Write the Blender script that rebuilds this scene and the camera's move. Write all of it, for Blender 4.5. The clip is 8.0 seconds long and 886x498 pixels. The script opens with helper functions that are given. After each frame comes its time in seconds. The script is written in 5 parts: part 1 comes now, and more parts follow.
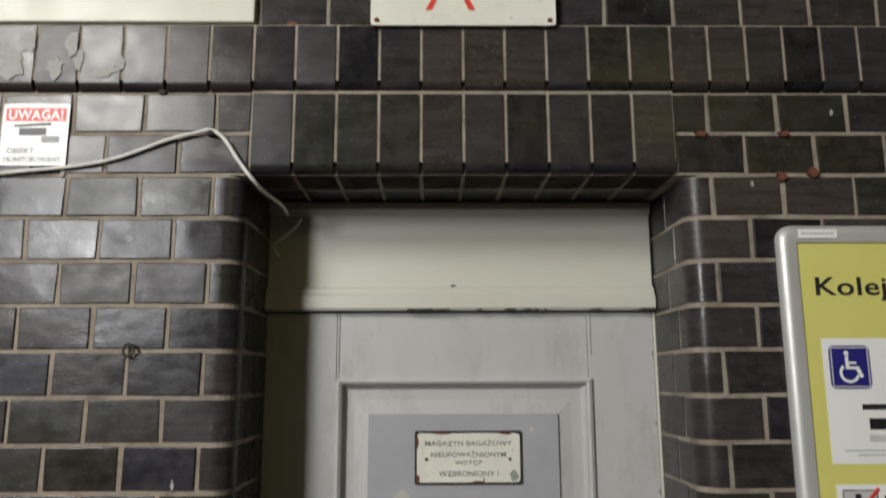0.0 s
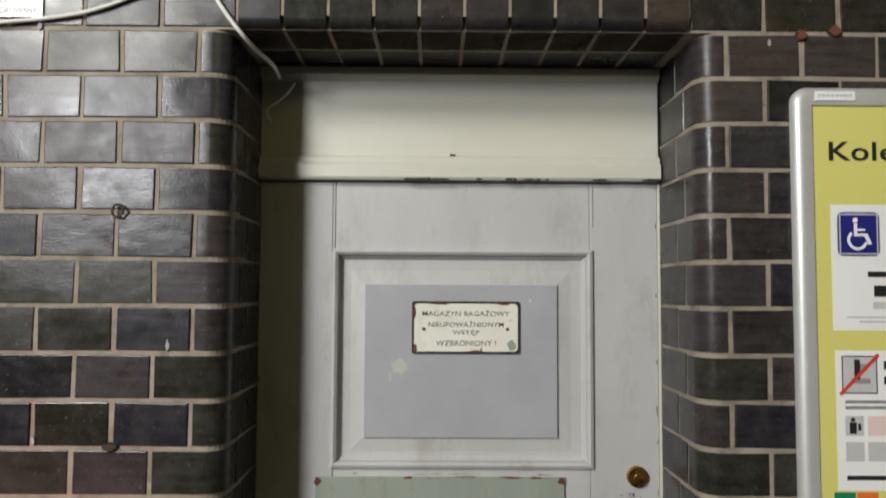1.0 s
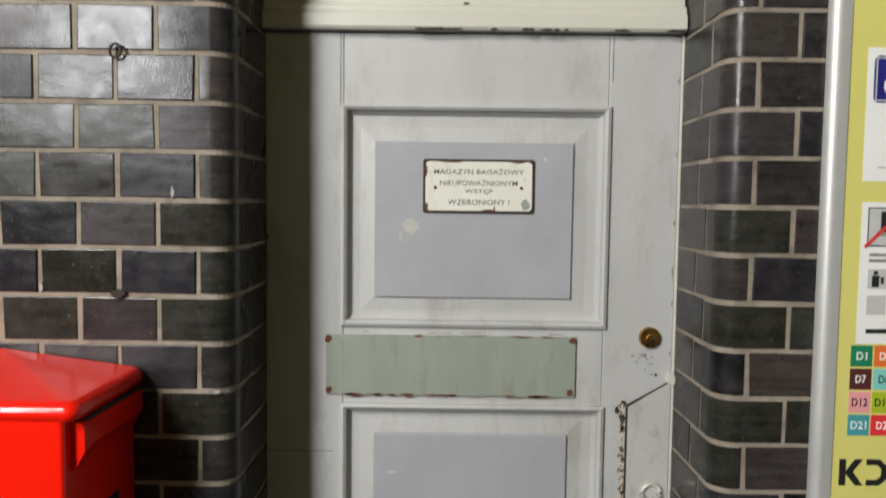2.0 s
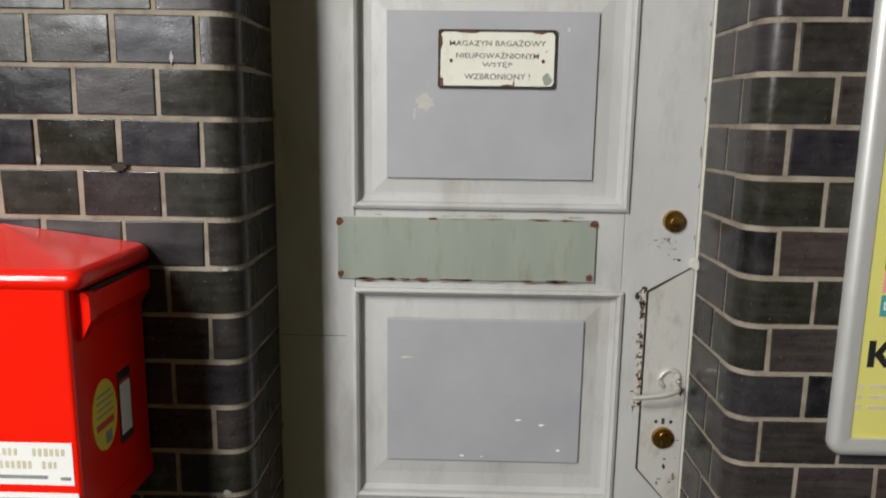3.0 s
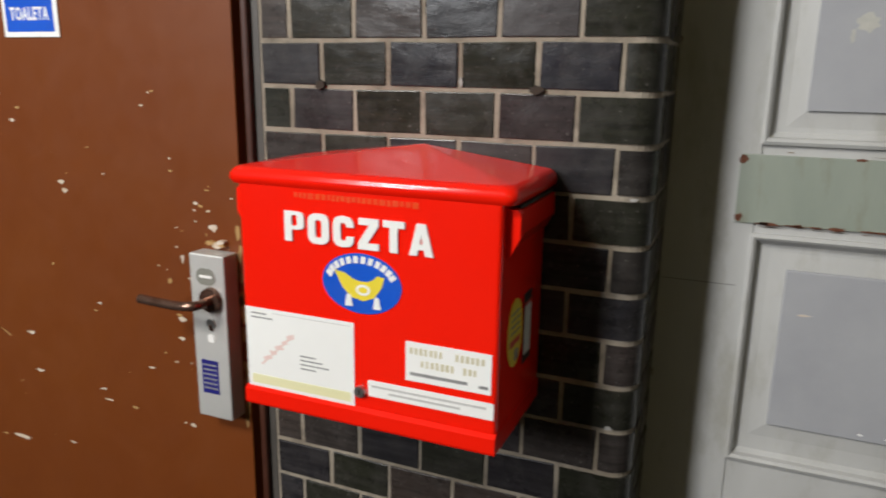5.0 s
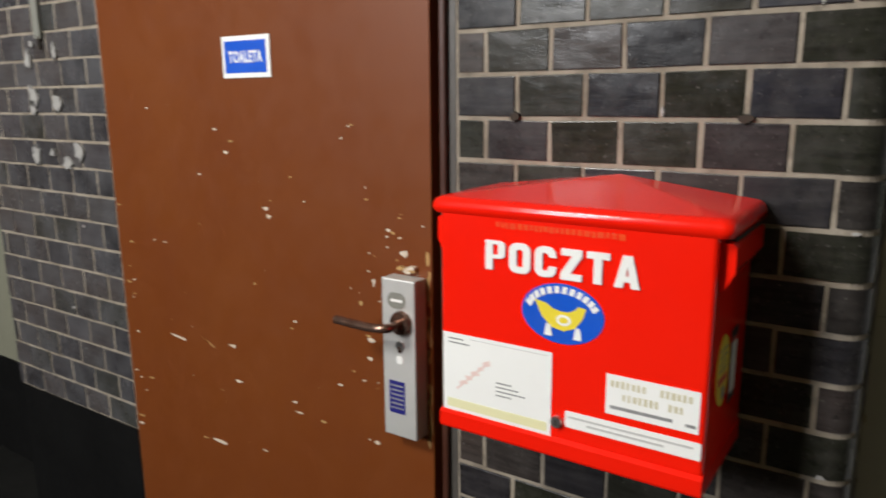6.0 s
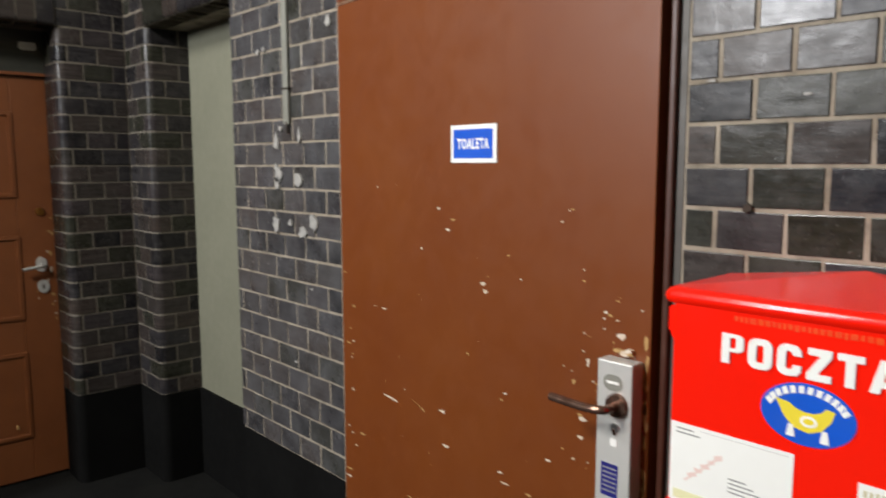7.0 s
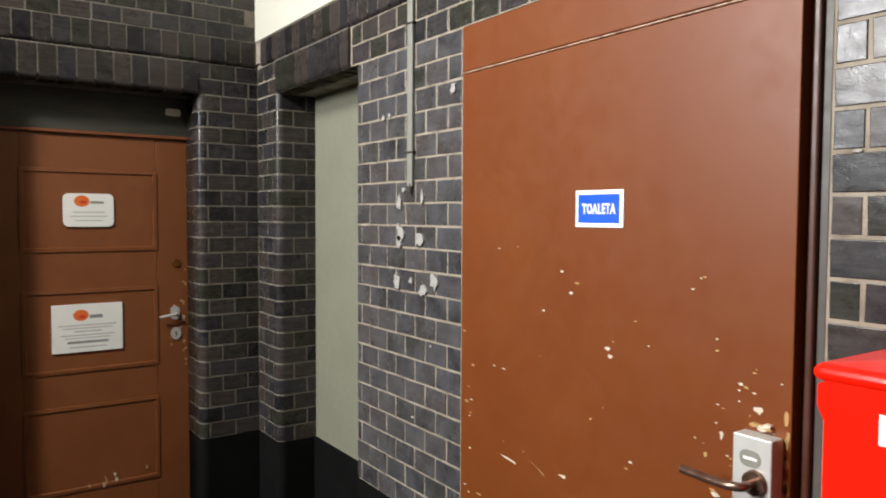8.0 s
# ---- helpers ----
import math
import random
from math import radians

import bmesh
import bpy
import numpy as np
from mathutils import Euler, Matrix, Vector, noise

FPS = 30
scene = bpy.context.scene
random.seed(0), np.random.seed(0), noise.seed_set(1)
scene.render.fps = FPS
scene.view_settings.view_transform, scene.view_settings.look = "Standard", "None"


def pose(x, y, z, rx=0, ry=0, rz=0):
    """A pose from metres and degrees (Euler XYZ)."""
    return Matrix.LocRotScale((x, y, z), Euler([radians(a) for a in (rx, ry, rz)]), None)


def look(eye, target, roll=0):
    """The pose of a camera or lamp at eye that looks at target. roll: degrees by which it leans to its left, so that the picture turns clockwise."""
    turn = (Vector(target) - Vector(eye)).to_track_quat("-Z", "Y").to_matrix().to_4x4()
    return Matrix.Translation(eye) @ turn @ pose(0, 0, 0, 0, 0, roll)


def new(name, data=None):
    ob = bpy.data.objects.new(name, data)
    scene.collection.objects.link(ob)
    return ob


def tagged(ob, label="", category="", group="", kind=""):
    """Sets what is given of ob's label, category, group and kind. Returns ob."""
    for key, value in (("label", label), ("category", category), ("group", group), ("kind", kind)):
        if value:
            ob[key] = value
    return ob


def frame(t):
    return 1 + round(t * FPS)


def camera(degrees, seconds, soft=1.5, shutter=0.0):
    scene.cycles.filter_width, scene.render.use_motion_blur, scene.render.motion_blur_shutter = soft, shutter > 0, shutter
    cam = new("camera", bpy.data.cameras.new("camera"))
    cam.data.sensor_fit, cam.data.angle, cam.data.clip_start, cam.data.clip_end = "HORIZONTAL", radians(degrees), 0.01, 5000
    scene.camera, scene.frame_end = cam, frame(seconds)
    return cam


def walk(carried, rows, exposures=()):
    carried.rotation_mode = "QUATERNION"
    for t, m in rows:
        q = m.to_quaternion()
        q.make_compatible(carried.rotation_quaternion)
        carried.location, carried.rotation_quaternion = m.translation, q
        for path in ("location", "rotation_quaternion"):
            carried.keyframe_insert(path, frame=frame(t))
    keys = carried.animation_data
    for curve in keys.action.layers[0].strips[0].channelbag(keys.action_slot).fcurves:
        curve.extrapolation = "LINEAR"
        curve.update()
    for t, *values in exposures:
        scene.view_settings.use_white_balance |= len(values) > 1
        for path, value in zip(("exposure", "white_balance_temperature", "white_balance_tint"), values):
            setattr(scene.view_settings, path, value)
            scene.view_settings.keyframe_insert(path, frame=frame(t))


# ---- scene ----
cam = camera(63.0, 8.0, soft=1.8, shutter=0.4)
PATH = [
    (0, (0.530, -1.264, 1.804), (0.552, 0.705, 2.157), -0.2),
    (0.5, (0.535, -1.236, 1.767), (0.562, 0.753, 1.974), 0.1),
    (1, (0.538, -1.214, 1.726), (0.554, 0.783, 1.836), 0.3),
    (1.5, (0.535, -1.195, 1.667), (0.541, 0.805, 1.676), 0.3),
    (2, (0.537, -1.174, 1.618), (0.525, 0.822, 1.490), 0.7),
    (3.5, (0.513, -1.105, 1.508), (0.413, 0.854, 1.112), 0.7),
    (4, (0.45, -1.097, 1.484), (0.143, 0.839, 1.086), 0.9),
    (4.5, (0.372, -1.107, 1.486), (-0.184, 0.761, 1.038), 1.3),
    (6, (0.238, -1.172, 1.498), (-0.857, 0.451, 1.088), -0.5),
    (6.5, (0.213, -1.224, 1.515), (-1.092, 0.259, 1.179), -0.3),
    (7, (0.195, -1.289, 1.543), (-1.267, 0.056, 1.31), -0.1),
    (7.5, (0.184, -1.333, 1.561), (-1.392, -0.11, 1.419), 0.4),
    (8, (0.179, -1.363, 1.574), (-1.461, -0.222, 1.482), 0.3),
]
EXPOSURE = [(0.0, -0.25), (1.0, 0.05), (2.0, 0.22), (3.5, 0.27), (4.5, 0.02), (6.0, 0.05), (6.5, 0.05), (7.0, 0.15), (7.5, 0.42), (8.0, 0.62)]
walk(cam, [(t, look(eye, target, roll)) for t, eye, target, roll in PATH], EXPOSURE)

# ---- world and light ----
world = bpy.data.worlds.new("world")
scene.world = world
world.use_nodes = True
world.node_tree.nodes["Background"].inputs[0].default_value = (0.75, 0.85, 1.0, 1)
world.node_tree.nodes["Background"].inputs[1].default_value = 0.012


def area_lamp(name, eye, target, sx, sy, watts, colour):
    d = bpy.data.lights.new(name, "AREA")
    d.shape, d.size, d.size_y, d.energy, d.color = "RECTANGLE", sx, sy, watts, colour
    ob = new(name, d)
    ob.matrix_world = look(eye, target)
    return ob


area_lamp("unseen_lamp", (-1.55, -2.8, 3.6), (-0.8, 0, 1.4), 0.9, 0.7, 104, (1.0, 0.98, 0.93))
# Weak warm fill added to lift the shaded sides; no such lamp is seen.
area_lamp("unseen_lamp", (2.2, -5.0, 3.9), (0.0, 0, 1.2), 3.0, 1.0, 18, (1.0, 0.82, 0.30))
# Unseen upright light panel, added for the brick sheen and the jamb shadow.
area_lamp("unseen_panel", (-3.0, -6.2, 3.25), (-0.2, 0, 1.8), 0.9, 1.3, 235, (0.97, 0.98, 1.0))

# ---- materials ----


def material(name):
    m = bpy.data.materials.new(name)
    m.use_nodes = True
    nt = m.node_tree
    return m, nt, nt.nodes["Principled BSDF"]


def node(nt, kind, **values):
    n = nt.nodes.new(kind)
    for k, v in values.items():
        n.inputs[k.replace("_", " ")].default_value = v
    return n


def coords(nt, scale=(1, 1, 1), shift=False):
    """Object coordinates, scaled; with shift each object gets its own stretch of the pattern."""
    tc = nt.nodes.new("ShaderNodeTexCoord")
    mp = nt.nodes.new("ShaderNodeMapping")
    mp.inputs["Scale"].default_value = scale
    nt.links.new(tc.outputs["Object"], mp.inputs["Vector"])
    if shift:
        oi = nt.nodes.new("ShaderNodeObjectInfo")
        mul = nt.nodes.new("ShaderNodeMath")
        mul.operation, mul.inputs[1].default_value = "MULTIPLY", 37.0
        nt.links.new(oi.outputs["Random"], mul.inputs[0])
        nt.links.new(mul.outputs[0], mp.inputs["Location"])
    return mp.outputs["Vector"]


def noise_of(nt, vec, scale, detail=4.0, rough=0.55):
    n = node(nt, "ShaderNodeTexNoise", Scale=scale, Detail=detail, Roughness=rough)
    nt.links.new(vec, n.inputs["Vector"])
    return n.outputs["Fac"]


def ramp(nt, fac, stops, mode="LINEAR"):
    r = nt.nodes.new("ShaderNodeValToRGB")
    r.color_ramp.interpolation = mode
    el = r.color_ramp.elements
    while len(el) < len(stops):
        el.new(0.5)
    for e, (p, c) in zip(el, stops):
        e.position = p
        e.color = (*c, 1) if isinstance(c, tuple) else (c, c, c, 1)
    nt.links.new(fac, r.inputs[0])
    return r.outputs["Color"]


def mix(nt, fac, a, b, mode="MIX"):
    m = nt.nodes.new("ShaderNodeMix")
    m.data_type, m.blend_type = "RGBA", mode
    for sock, v in ((m.inputs[0], fac), (m.inputs[6], a), (m.inputs[7], b)):
        if isinstance(v, (int, float)):
            sock.default_value = v
        elif isinstance(v, tuple):
            sock.default_value = (*v, 1)
        else:
            nt.links.new(v, sock)
    return m.outputs[2]


def bump(nt, bsdf, heights):
    last = None
    for h, strength, dist in heights:
        b = node(nt, "ShaderNodeBump", Strength=strength, Distance=dist)
        nt.links.new(h, b.inputs["Height"])
        if last:
            nt.links.new(last, b.inputs["Normal"])
        last = b.outputs["Normal"]
    nt.links.new(last, bsdf.inputs["Normal"])


def glazed_brick(name="glazed_brick", lift=None, dim=1.0, own_colour=None):
    m, nt, bs = material(name)
    v = coords(nt, shift=True)
    streak = coords(nt, (3, 3, 45), shift=True)
    broad = coords(nt, (6, 6, 11), shift=True)
    oi = nt.nodes.new("ShaderNodeObjectInfo")
    base = ramp(nt, oi.outputs["Random"], [
        (0.0, (0.018, 0.017, 0.020)), (0.12, (0.036, 0.030, 0.029)), (0.24, (0.017, 0.018, 0.013)), (0.34, (0.023, 0.0225, 0.026)),
        (0.46, (0.039, 0.031, 0.028)), (0.56, (0.009, 0.009, 0.011)), (0.66, (0.030, 0.026, 0.025)), (0.76, (0.021, 0.022, 0.017)),
        (0.86, (0.030, 0.026, 0.029)), (0.94, (0.024, 0.022, 0.021))], "CONSTANT")
    if own_colour:
        base = mix(nt, 0.85, base, own_colour)
    tone = ramp(nt, noise_of(nt, streak, 2.2, 3), [(0.3, 0.62), (0.7, 1.35)])
    col = mix(nt, 1.0, base, tone, "MULTIPLY")
    cloud = ramp(nt, noise_of(nt, v, 28, 6, 0.65), [(0.42, 0.0), (0.75, 0.4)])
    col = mix(nt, cloud, col, (0.066, 0.062, 0.061))
    speck = ramp(nt, noise_of(nt, v, 170, 3, 0.6), [(0.66, 0.0), (0.76, 0.7)])
    col = mix(nt, speck, col, (0.16, 0.155, 0.15))
    dark = ramp(nt, noise_of(nt, v, 90, 4, 0.7), [(0.30, 0.8), (0.42, 0.0)])
    col = mix(nt, dark, col, (0.012, 0.011, 0.011))
    col = mix(nt, 1.0, col, (dim * 1.14, dim * 1.1, dim * 1.06), "MULTIPLY")
    # lift lightens the colour in patches, as a painted-in sheen
    if lift:
        col = mix(nt, ramp(nt, noise_of(nt, v, 9, 5, 0.6), [(0.3, 0.05), (0.72, 0.7)]), col, lift)
    nt.links.new(col, bs.inputs["Base Color"])
    r = ramp(nt, noise_of(nt, v, 22, 5, 0.6), [(0.3, 0.12), (0.7, 0.27)])
    own = nt.nodes.new("ShaderNodeMath")
    own.operation, own.inputs[1].default_value = "MULTIPLY", 13.7
    nt.links.new(oi.outputs["Random"], own.inputs[0])
    part_of = nt.nodes.new("ShaderNodeMath")
    part_of.operation = "FRACT"
    nt.links.new(own.outputs[0], part_of.inputs[0])
    r = mix(nt, 1.0, r, ramp(nt, part_of.outputs[0], [(0.0, 0.0), (1.0, 0.16)]), "ADD")
    nt.links.new(r, bs.inputs["Roughness"])
    bs.inputs["Specular IOR Level"].default_value = 0.27
    bump(nt, bs, [(noise_of(nt, broad, 1.3, 2), 0.32, 0.006), (noise_of(nt, v, 34, 4), 0.10, 0.002),
                  (noise_of(nt, v, 240, 4), 0.22, 0.0010)])
    return m


def mottled(name, a, b, rough=(0.4, 0.6), scale=6.0, grain=120.0, relief=0.15, metal=0.0, dirt=None, dirt_amount=(0.62, 0.75),
            stretch=(1, 1, 1), dirt_scale=9.0, spec=0.5):
    """A painted, cast or printed surface: two tones, dirt with its own shapes, grain in the gloss and the relief."""
    m, nt, bs = material(name)
    v = coords(nt, stretch)
    col = ramp(nt, noise_of(nt, v, scale, 5, 0.6), [(0.3, a), (0.72, b)])
    if dirt:
        f = ramp(nt, noise_of(nt, v, dirt_scale, 8, 0.72), [(dirt_amount[0], 0.0), (dirt_amount[1], 0.85)])
        col = mix(nt, f, col, dirt)
    nt.links.new(col, bs.inputs["Base Color"])
    nt.links.new(ramp(nt, noise_of(nt, v, grain * 0.3, 4), [(0.3, rough[0]), (0.7, rough[1])]), bs.inputs["Roughness"])
    bs.inputs["Metallic"].default_value = metal
    bs.inputs["Specular IOR Level"].default_value = spec
    bump(nt, bs, [(noise_of(nt, v, grain, 4), relief, 0.001), (noise_of(nt, v, scale * 1.5, 3), relief, 0.003)])
    return m


BRICK = glazed_brick()
BRICK_OLIVE = glazed_brick("olive_glazed_brick", None, 1.0, (0.016, 0.016, 0.010))
BRICK_NAVY = glazed_brick("navy_glazed_brick", None, 1.0, (0.012, 0.012, 0.018))
BRICK_PLUM = glazed_brick("plum_glazed_brick", None, 1.0, (0.029, 0.024, 0.026))
BRICK_DARK = glazed_brick("black_glazed_brick", None, 0.85)
# The bluish lift paints this wall's sheen into its brick colour.
BRICK_SHEEN = glazed_brick("sheen_brick", (0.108, 0.108, 0.116))
# Darker copy of MORTAR: the dim corner's shade is put into its colour.
MORTAR_SHADED = mottled("shaded_mortar", (0.10, 0.086, 0.068), (0.19, 0.168, 0.138), (0.85, 0.95), 14, 260, 0.6, dirt=(0.06, 0.05, 0.04), dirt_amount=(0.55, 0.72))
MORTAR = mottled("mortar", (0.21, 0.172, 0.128), (0.36, 0.315, 0.255), (0.85, 0.95), 11, 260, 0.8, dirt=(0.11, 0.09, 0.07), dirt_amount=(0.50, 0.70), dirt_scale=16)
PLINTH = mottled("black_plinth_paint", (0.0035, 0.0035, 0.0035), (0.006, 0.006, 0.006), (0.8, 0.95), 5, 90, 0.2, spec=0.08)
FLOOR = mottled("dark_floor", (0.008, 0.008, 0.008), (0.014, 0.014, 0.013), (0.75, 0.95), 3, 60, 0.3, spec=0.08)
FAR_BRICK = mottled("dark_brick", (0.05, 0.045, 0.04), (0.09, 0.08, 0.07), (0.4, 0.6), 8, 80, 0.3)
PLASTER = mottled("dull_plaster", (0.22, 0.195, 0.14), (0.27, 0.24, 0.175), (0.7, 0.9), 2, 80, 0.2)
DOOR_GREY = mottled("grey_door_paint", (0.43, 0.43, 0.42), (0.51, 0.51, 0.50), (0.38, 0.55), 5, 70, 0.3, dirt=(0.25, 0.23, 0.17), dirt_amount=(0.51, 0.86), dirt_scale=7, stretch=(1.6, 1, 0.6))
HANDLED_GREY = mottled("handled_grey_paint", (0.44, 0.43, 0.40), (0.51, 0.50, 0.47), (0.4, 0.6), 8, 90, 0.4, dirt=(0.24, 0.18, 0.12), dirt_amount=(0.52, 0.80), dirt_scale=22, stretch=(1.3, 1, 0.6))
SMEAR = mottled("dull_paint_smear", (0.40, 0.40, 0.37), (0.50, 0.49, 0.44), (0.5, 0.7), 60, 200, 0.3)
FIELD_GREY = mottled("blue_grey_panel_paint", (0.33, 0.335, 0.36), (0.385, 0.39, 0.41), (0.45, 0.6), 7, 110, 0.2, dirt=(0.47, 0.46, 0.43), dirt_amount=(0.70, 0.80))
CREAM = mottled("cream_gloss_paint", (0.56, 0.55, 0.47), (0.63, 0.62, 0.54), (0.35, 0.5), 4, 60, 0.2, dirt=(0.33, 0.29, 0.21), dirt_amount=(0.66, 0.82), stretch=(0.5, 1, 1.5))
GREEN_GREY = mottled("grey_green_plate_paint", (0.25, 0.285, 0.24), (0.305, 0.335, 0.285), (0.45, 0.6), 6, 90, 0.2, dirt=(0.17, 0.15, 0.08), dirt_amount=(0.54, 0.80), stretch=(2.2, 1, 0.5))
BEIGE = mottled("olive_beige_paint", (0.185, 0.185, 0.135), (0.215, 0.213, 0.158), (0.6, 0.8), 3, 90, 0.15)
BROWN = mottled("brown_door_paint", (0.147, 0.036, 0.007), (0.167, 0.045, 0.009), (0.36, 0.48), 3, 50, 0.06, spec=0.32, dirt=(0.085, 0.02, 0.006), dirt_amount=(0.68, 0.82), dirt_scale=14)
BEAD = mottled("worn_brown_bead", (0.30, 0.17, 0.10), (0.40, 0.28, 0.2), (0.4, 0.6), 30, 90, 0.2, dirt=(0.12, 0.04, 0.015), dirt_amount=(0.5, 0.6), dirt_scale=20)
BROWN_DARK = mottled("dark_brown_frame_paint", (0.045, 0.013, 0.007), (0.065, 0.02, 0.01), (0.35, 0.5), 6, 80, 0.2, dirt=(0.16, 0.09, 0.03), dirt_amount=(0.72, 0.8))
BROWN_OLD = mottled("aged_brown_door_paint", (0.175, 0.054, 0.016), (0.215, 0.070, 0.022), (0.4, 0.6), 5, 60, 0.25, dirt=(0.12, 0.035, 0.014), dirt_amount=(0.62, 0.8))
# Transom colour holds the shadow that the lintel throws on it.
TRANSOM_SHADED = mottled("shaded_transom_paint", (0.030, 0.032, 0.026), (0.070, 0.070, 0.056), (0.5, 0.7), 7, 90, 0.25, stretch=(1, 0.4, 3))
RED = mottled("red_gloss_enamel", (0.88, 0.010, 0.002), (0.90, 0.013, 0.003), (0.17, 0.23), 3, 30, 0.03, spec=0.45)
RED_FADED = mottled("orange_worn_lettering", (0.80, 0.075, 0.004), (0.78, 0.035, 0.004), (0.3, 0.4), 60, 90, 0.1)
WHITE = mottled("white_print", (0.82, 0.82, 0.80), (0.88, 0.88, 0.86), (0.35, 0.5), 5, 60, 0.05)
ENAMEL = mottled("aged_white_enamel", (0.68, 0.67, 0.58), (0.78, 0.77, 0.69), (0.22, 0.4), 9, 60, 0.1, dirt=(0.30, 0.20, 0.09), dirt_amount=(0.68, 0.76), dirt_scale=18)
BOARD_WHITE = mottled("white_board_paint", (0.56, 0.55, 0.47), (0.64, 0.63, 0.55), (0.35, 0.5), 2, 50, 0.08, dirt=(0.45, 0.40, 0.30), dirt_amount=(0.70, 0.8))
BLACK = mottled("black_print", (0.012, 0.012, 0.013), (0.02, 0.02, 0.021), (0.4, 0.55), 9, 60, 0.05)
DARK_GREY = mottled("faded_black_print", (0.07, 0.07, 0.07), (0.24, 0.24, 0.22), (0.4, 0.55), 90, 60, 0.05)
GREY_PRINT = mottled("grey_print", (0.20, 0.20, 0.20), (0.32, 0.32, 0.32), (0.4, 0.55), 60, 60, 0.05)
PALE_PRINT = mottled("pale_grey_print", (0.50, 0.50, 0.49), (0.58, 0.58, 0.57), (0.4, 0.55), 30, 60, 0.05)
OCHRE_PRINT = mottled("ochre_print", (0.55, 0.50, 0.32), (0.64, 0.60, 0.44), (0.4, 0.55), 60, 60, 0.05)
BLUE = mottled("royal_blue_print", (0.003, 0.075, 0.52), (0.005, 0.095, 0.60), (0.3, 0.45), 6, 60, 0.05)
NAVY = mottled("navy_print", (0.014, 0.014, 0.16), (0.02, 0.02, 0.20), (0.3, 0.45), 20, 60, 0.05)
YELLOW = mottled("poster_yellow", (0.66, 0.62, 0.17), (0.71, 0.67, 0.20), (0.45, 0.6), 2, 60, 0.04)
BRIGHT_YELLOW = mottled("bright_yellow_print", (0.78, 0.62, 0.03), (0.82, 0.66, 0.05), (0.4, 0.5), 5, 60, 0.04)
PINK_PRINT = mottled("pale_red_print", (0.76, 0.56, 0.52), (0.80, 0.64, 0.60), (0.4, 0.5), 20, 60, 0.04)
RED_PRINT = mottled("red_print", (0.60, 0.03, 0.02), (0.70, 0.06, 0.04), (0.4, 0.5), 20, 60, 0.04)
ALU = mottled("silver_aluminium", (0.55, 0.55, 0.53), (0.62, 0.62, 0.60), (0.36, 0.48), 8, 150, 0.06, metal=0.35)
NICKEL = mottled("dull_nickel", (0.60, 0.58, 0.54), (0.72, 0.70, 0.66), (0.3, 0.45), 40, 200, 0.1, metal=0.55)
STEEL = mottled("brushed_steel", (0.48, 0.47, 0.45), (0.60, 0.59, 0.57), (0.22, 0.4), 30, 200, 0.1, metal=1.0)
BRASS = mottled("worn_brass", (0.38, 0.22, 0.05), (0.52, 0.32, 0.09), (0.24, 0.42), 60, 200, 0.2, metal=1.0)
BRONZE = mottled("brown_lever_coating", (0.15, 0.075, 0.05), (0.24, 0.15, 0.115), (0.14, 0.28), 40, 150, 0.1, metal=0.75)
CHIP = mottled("bare_paint_chip", (0.52, 0.40, 0.28), (0.66, 0.60, 0.52), (0.7, 0.9), 60, 200, 0.3)
CHIP_WOOD = mottled("bare_wood_chip", (0.34, 0.19, 0.07), (0.50, 0.32, 0.12), (0.7, 0.9), 60, 200, 0.3)
SPALL = mottled("pale_spalled_patch", (0.25, 0.245, 0.24), (0.40, 0.385, 0.36), (0.5, 0.8), 50, 200, 0.4, dirt=(0.16, 0.15, 0.14), dirt_amount=(0.62, 0.72), dirt_scale=60)
FLAKE = mottled("dirty_bare_wood", (0.16, 0.11, 0.07), (0.30, 0.23, 0.16), (0.8, 0.95), 90, 260, 0.5, dirt=(0.05, 0.035, 0.03), dirt_amount=(0.5, 0.6), dirt_scale=80)
RUST = mottled("rust", (0.09, 0.028, 0.012), (0.17, 0.065, 0.035), (0.8, 0.95), 80, 260, 0.5)
GAP = mottled("dirt_and_gap_shade", (0.020, 0.016, 0.012), (0.05, 0.035, 0.025), (0.8, 0.95), 60, 260, 0.3)
PVC = mottled("grey_plastic_trunking", (0.19, 0.19, 0.165), (0.24, 0.24, 0.21), (0.45, 0.6), 6, 90, 0.08)
CABLE = mottled("white_cable_sheath", (0.66, 0.65, 0.60), (0.74, 0.73, 0.68), (0.4, 0.55), 30, 90, 0.05)
LINE = {"green": (0.01, 0.20, 0.09), "orange": (0.72, 0.16, 0.03), "maroon": (0.085, 0.02, 0.022), "teal": (0.20, 0.55, 0.50),
        "pink": (0.75, 0.32, 0.33), "lime": (0.36, 0.46, 0.02), "sea": (0.06, 0.30, 0.33), "red": (0.70, 0.035, 0.04)}
LINE = {k: mottled(k + "_line_print", c, tuple(x * 1.1 for x in c), (0.4, 0.5), 8, 60, 0.04) for k, c in LINE.items()}

# ---- mesh helpers ----


def mesh_of(name, bm, mat, smooth=False):
    bmesh.ops.recalc_face_normals(bm, faces=bm.faces)
    me = bpy.data.meshes.new(name)
    bm.to_mesh(me)
    bm.free()
    me.materials.append(mat)
    if smooth:
        for p in me.polygons:
            p.use_smooth = True
        me.set_sharp_from_angle(angle=radians(38))
    return me


def part(name, bm, mat, parent=None, label="", smooth=False):
    ob = new(name, mesh_of(name, bm, mat, smooth))
    ob.parent = parent
    return tagged(ob, label)


def thing(name, label, category, place=(0, 0, 0), kind="", group=""):
    ob = new(name)
    ob.location = place
    return tagged(ob, label, category, group, kind)


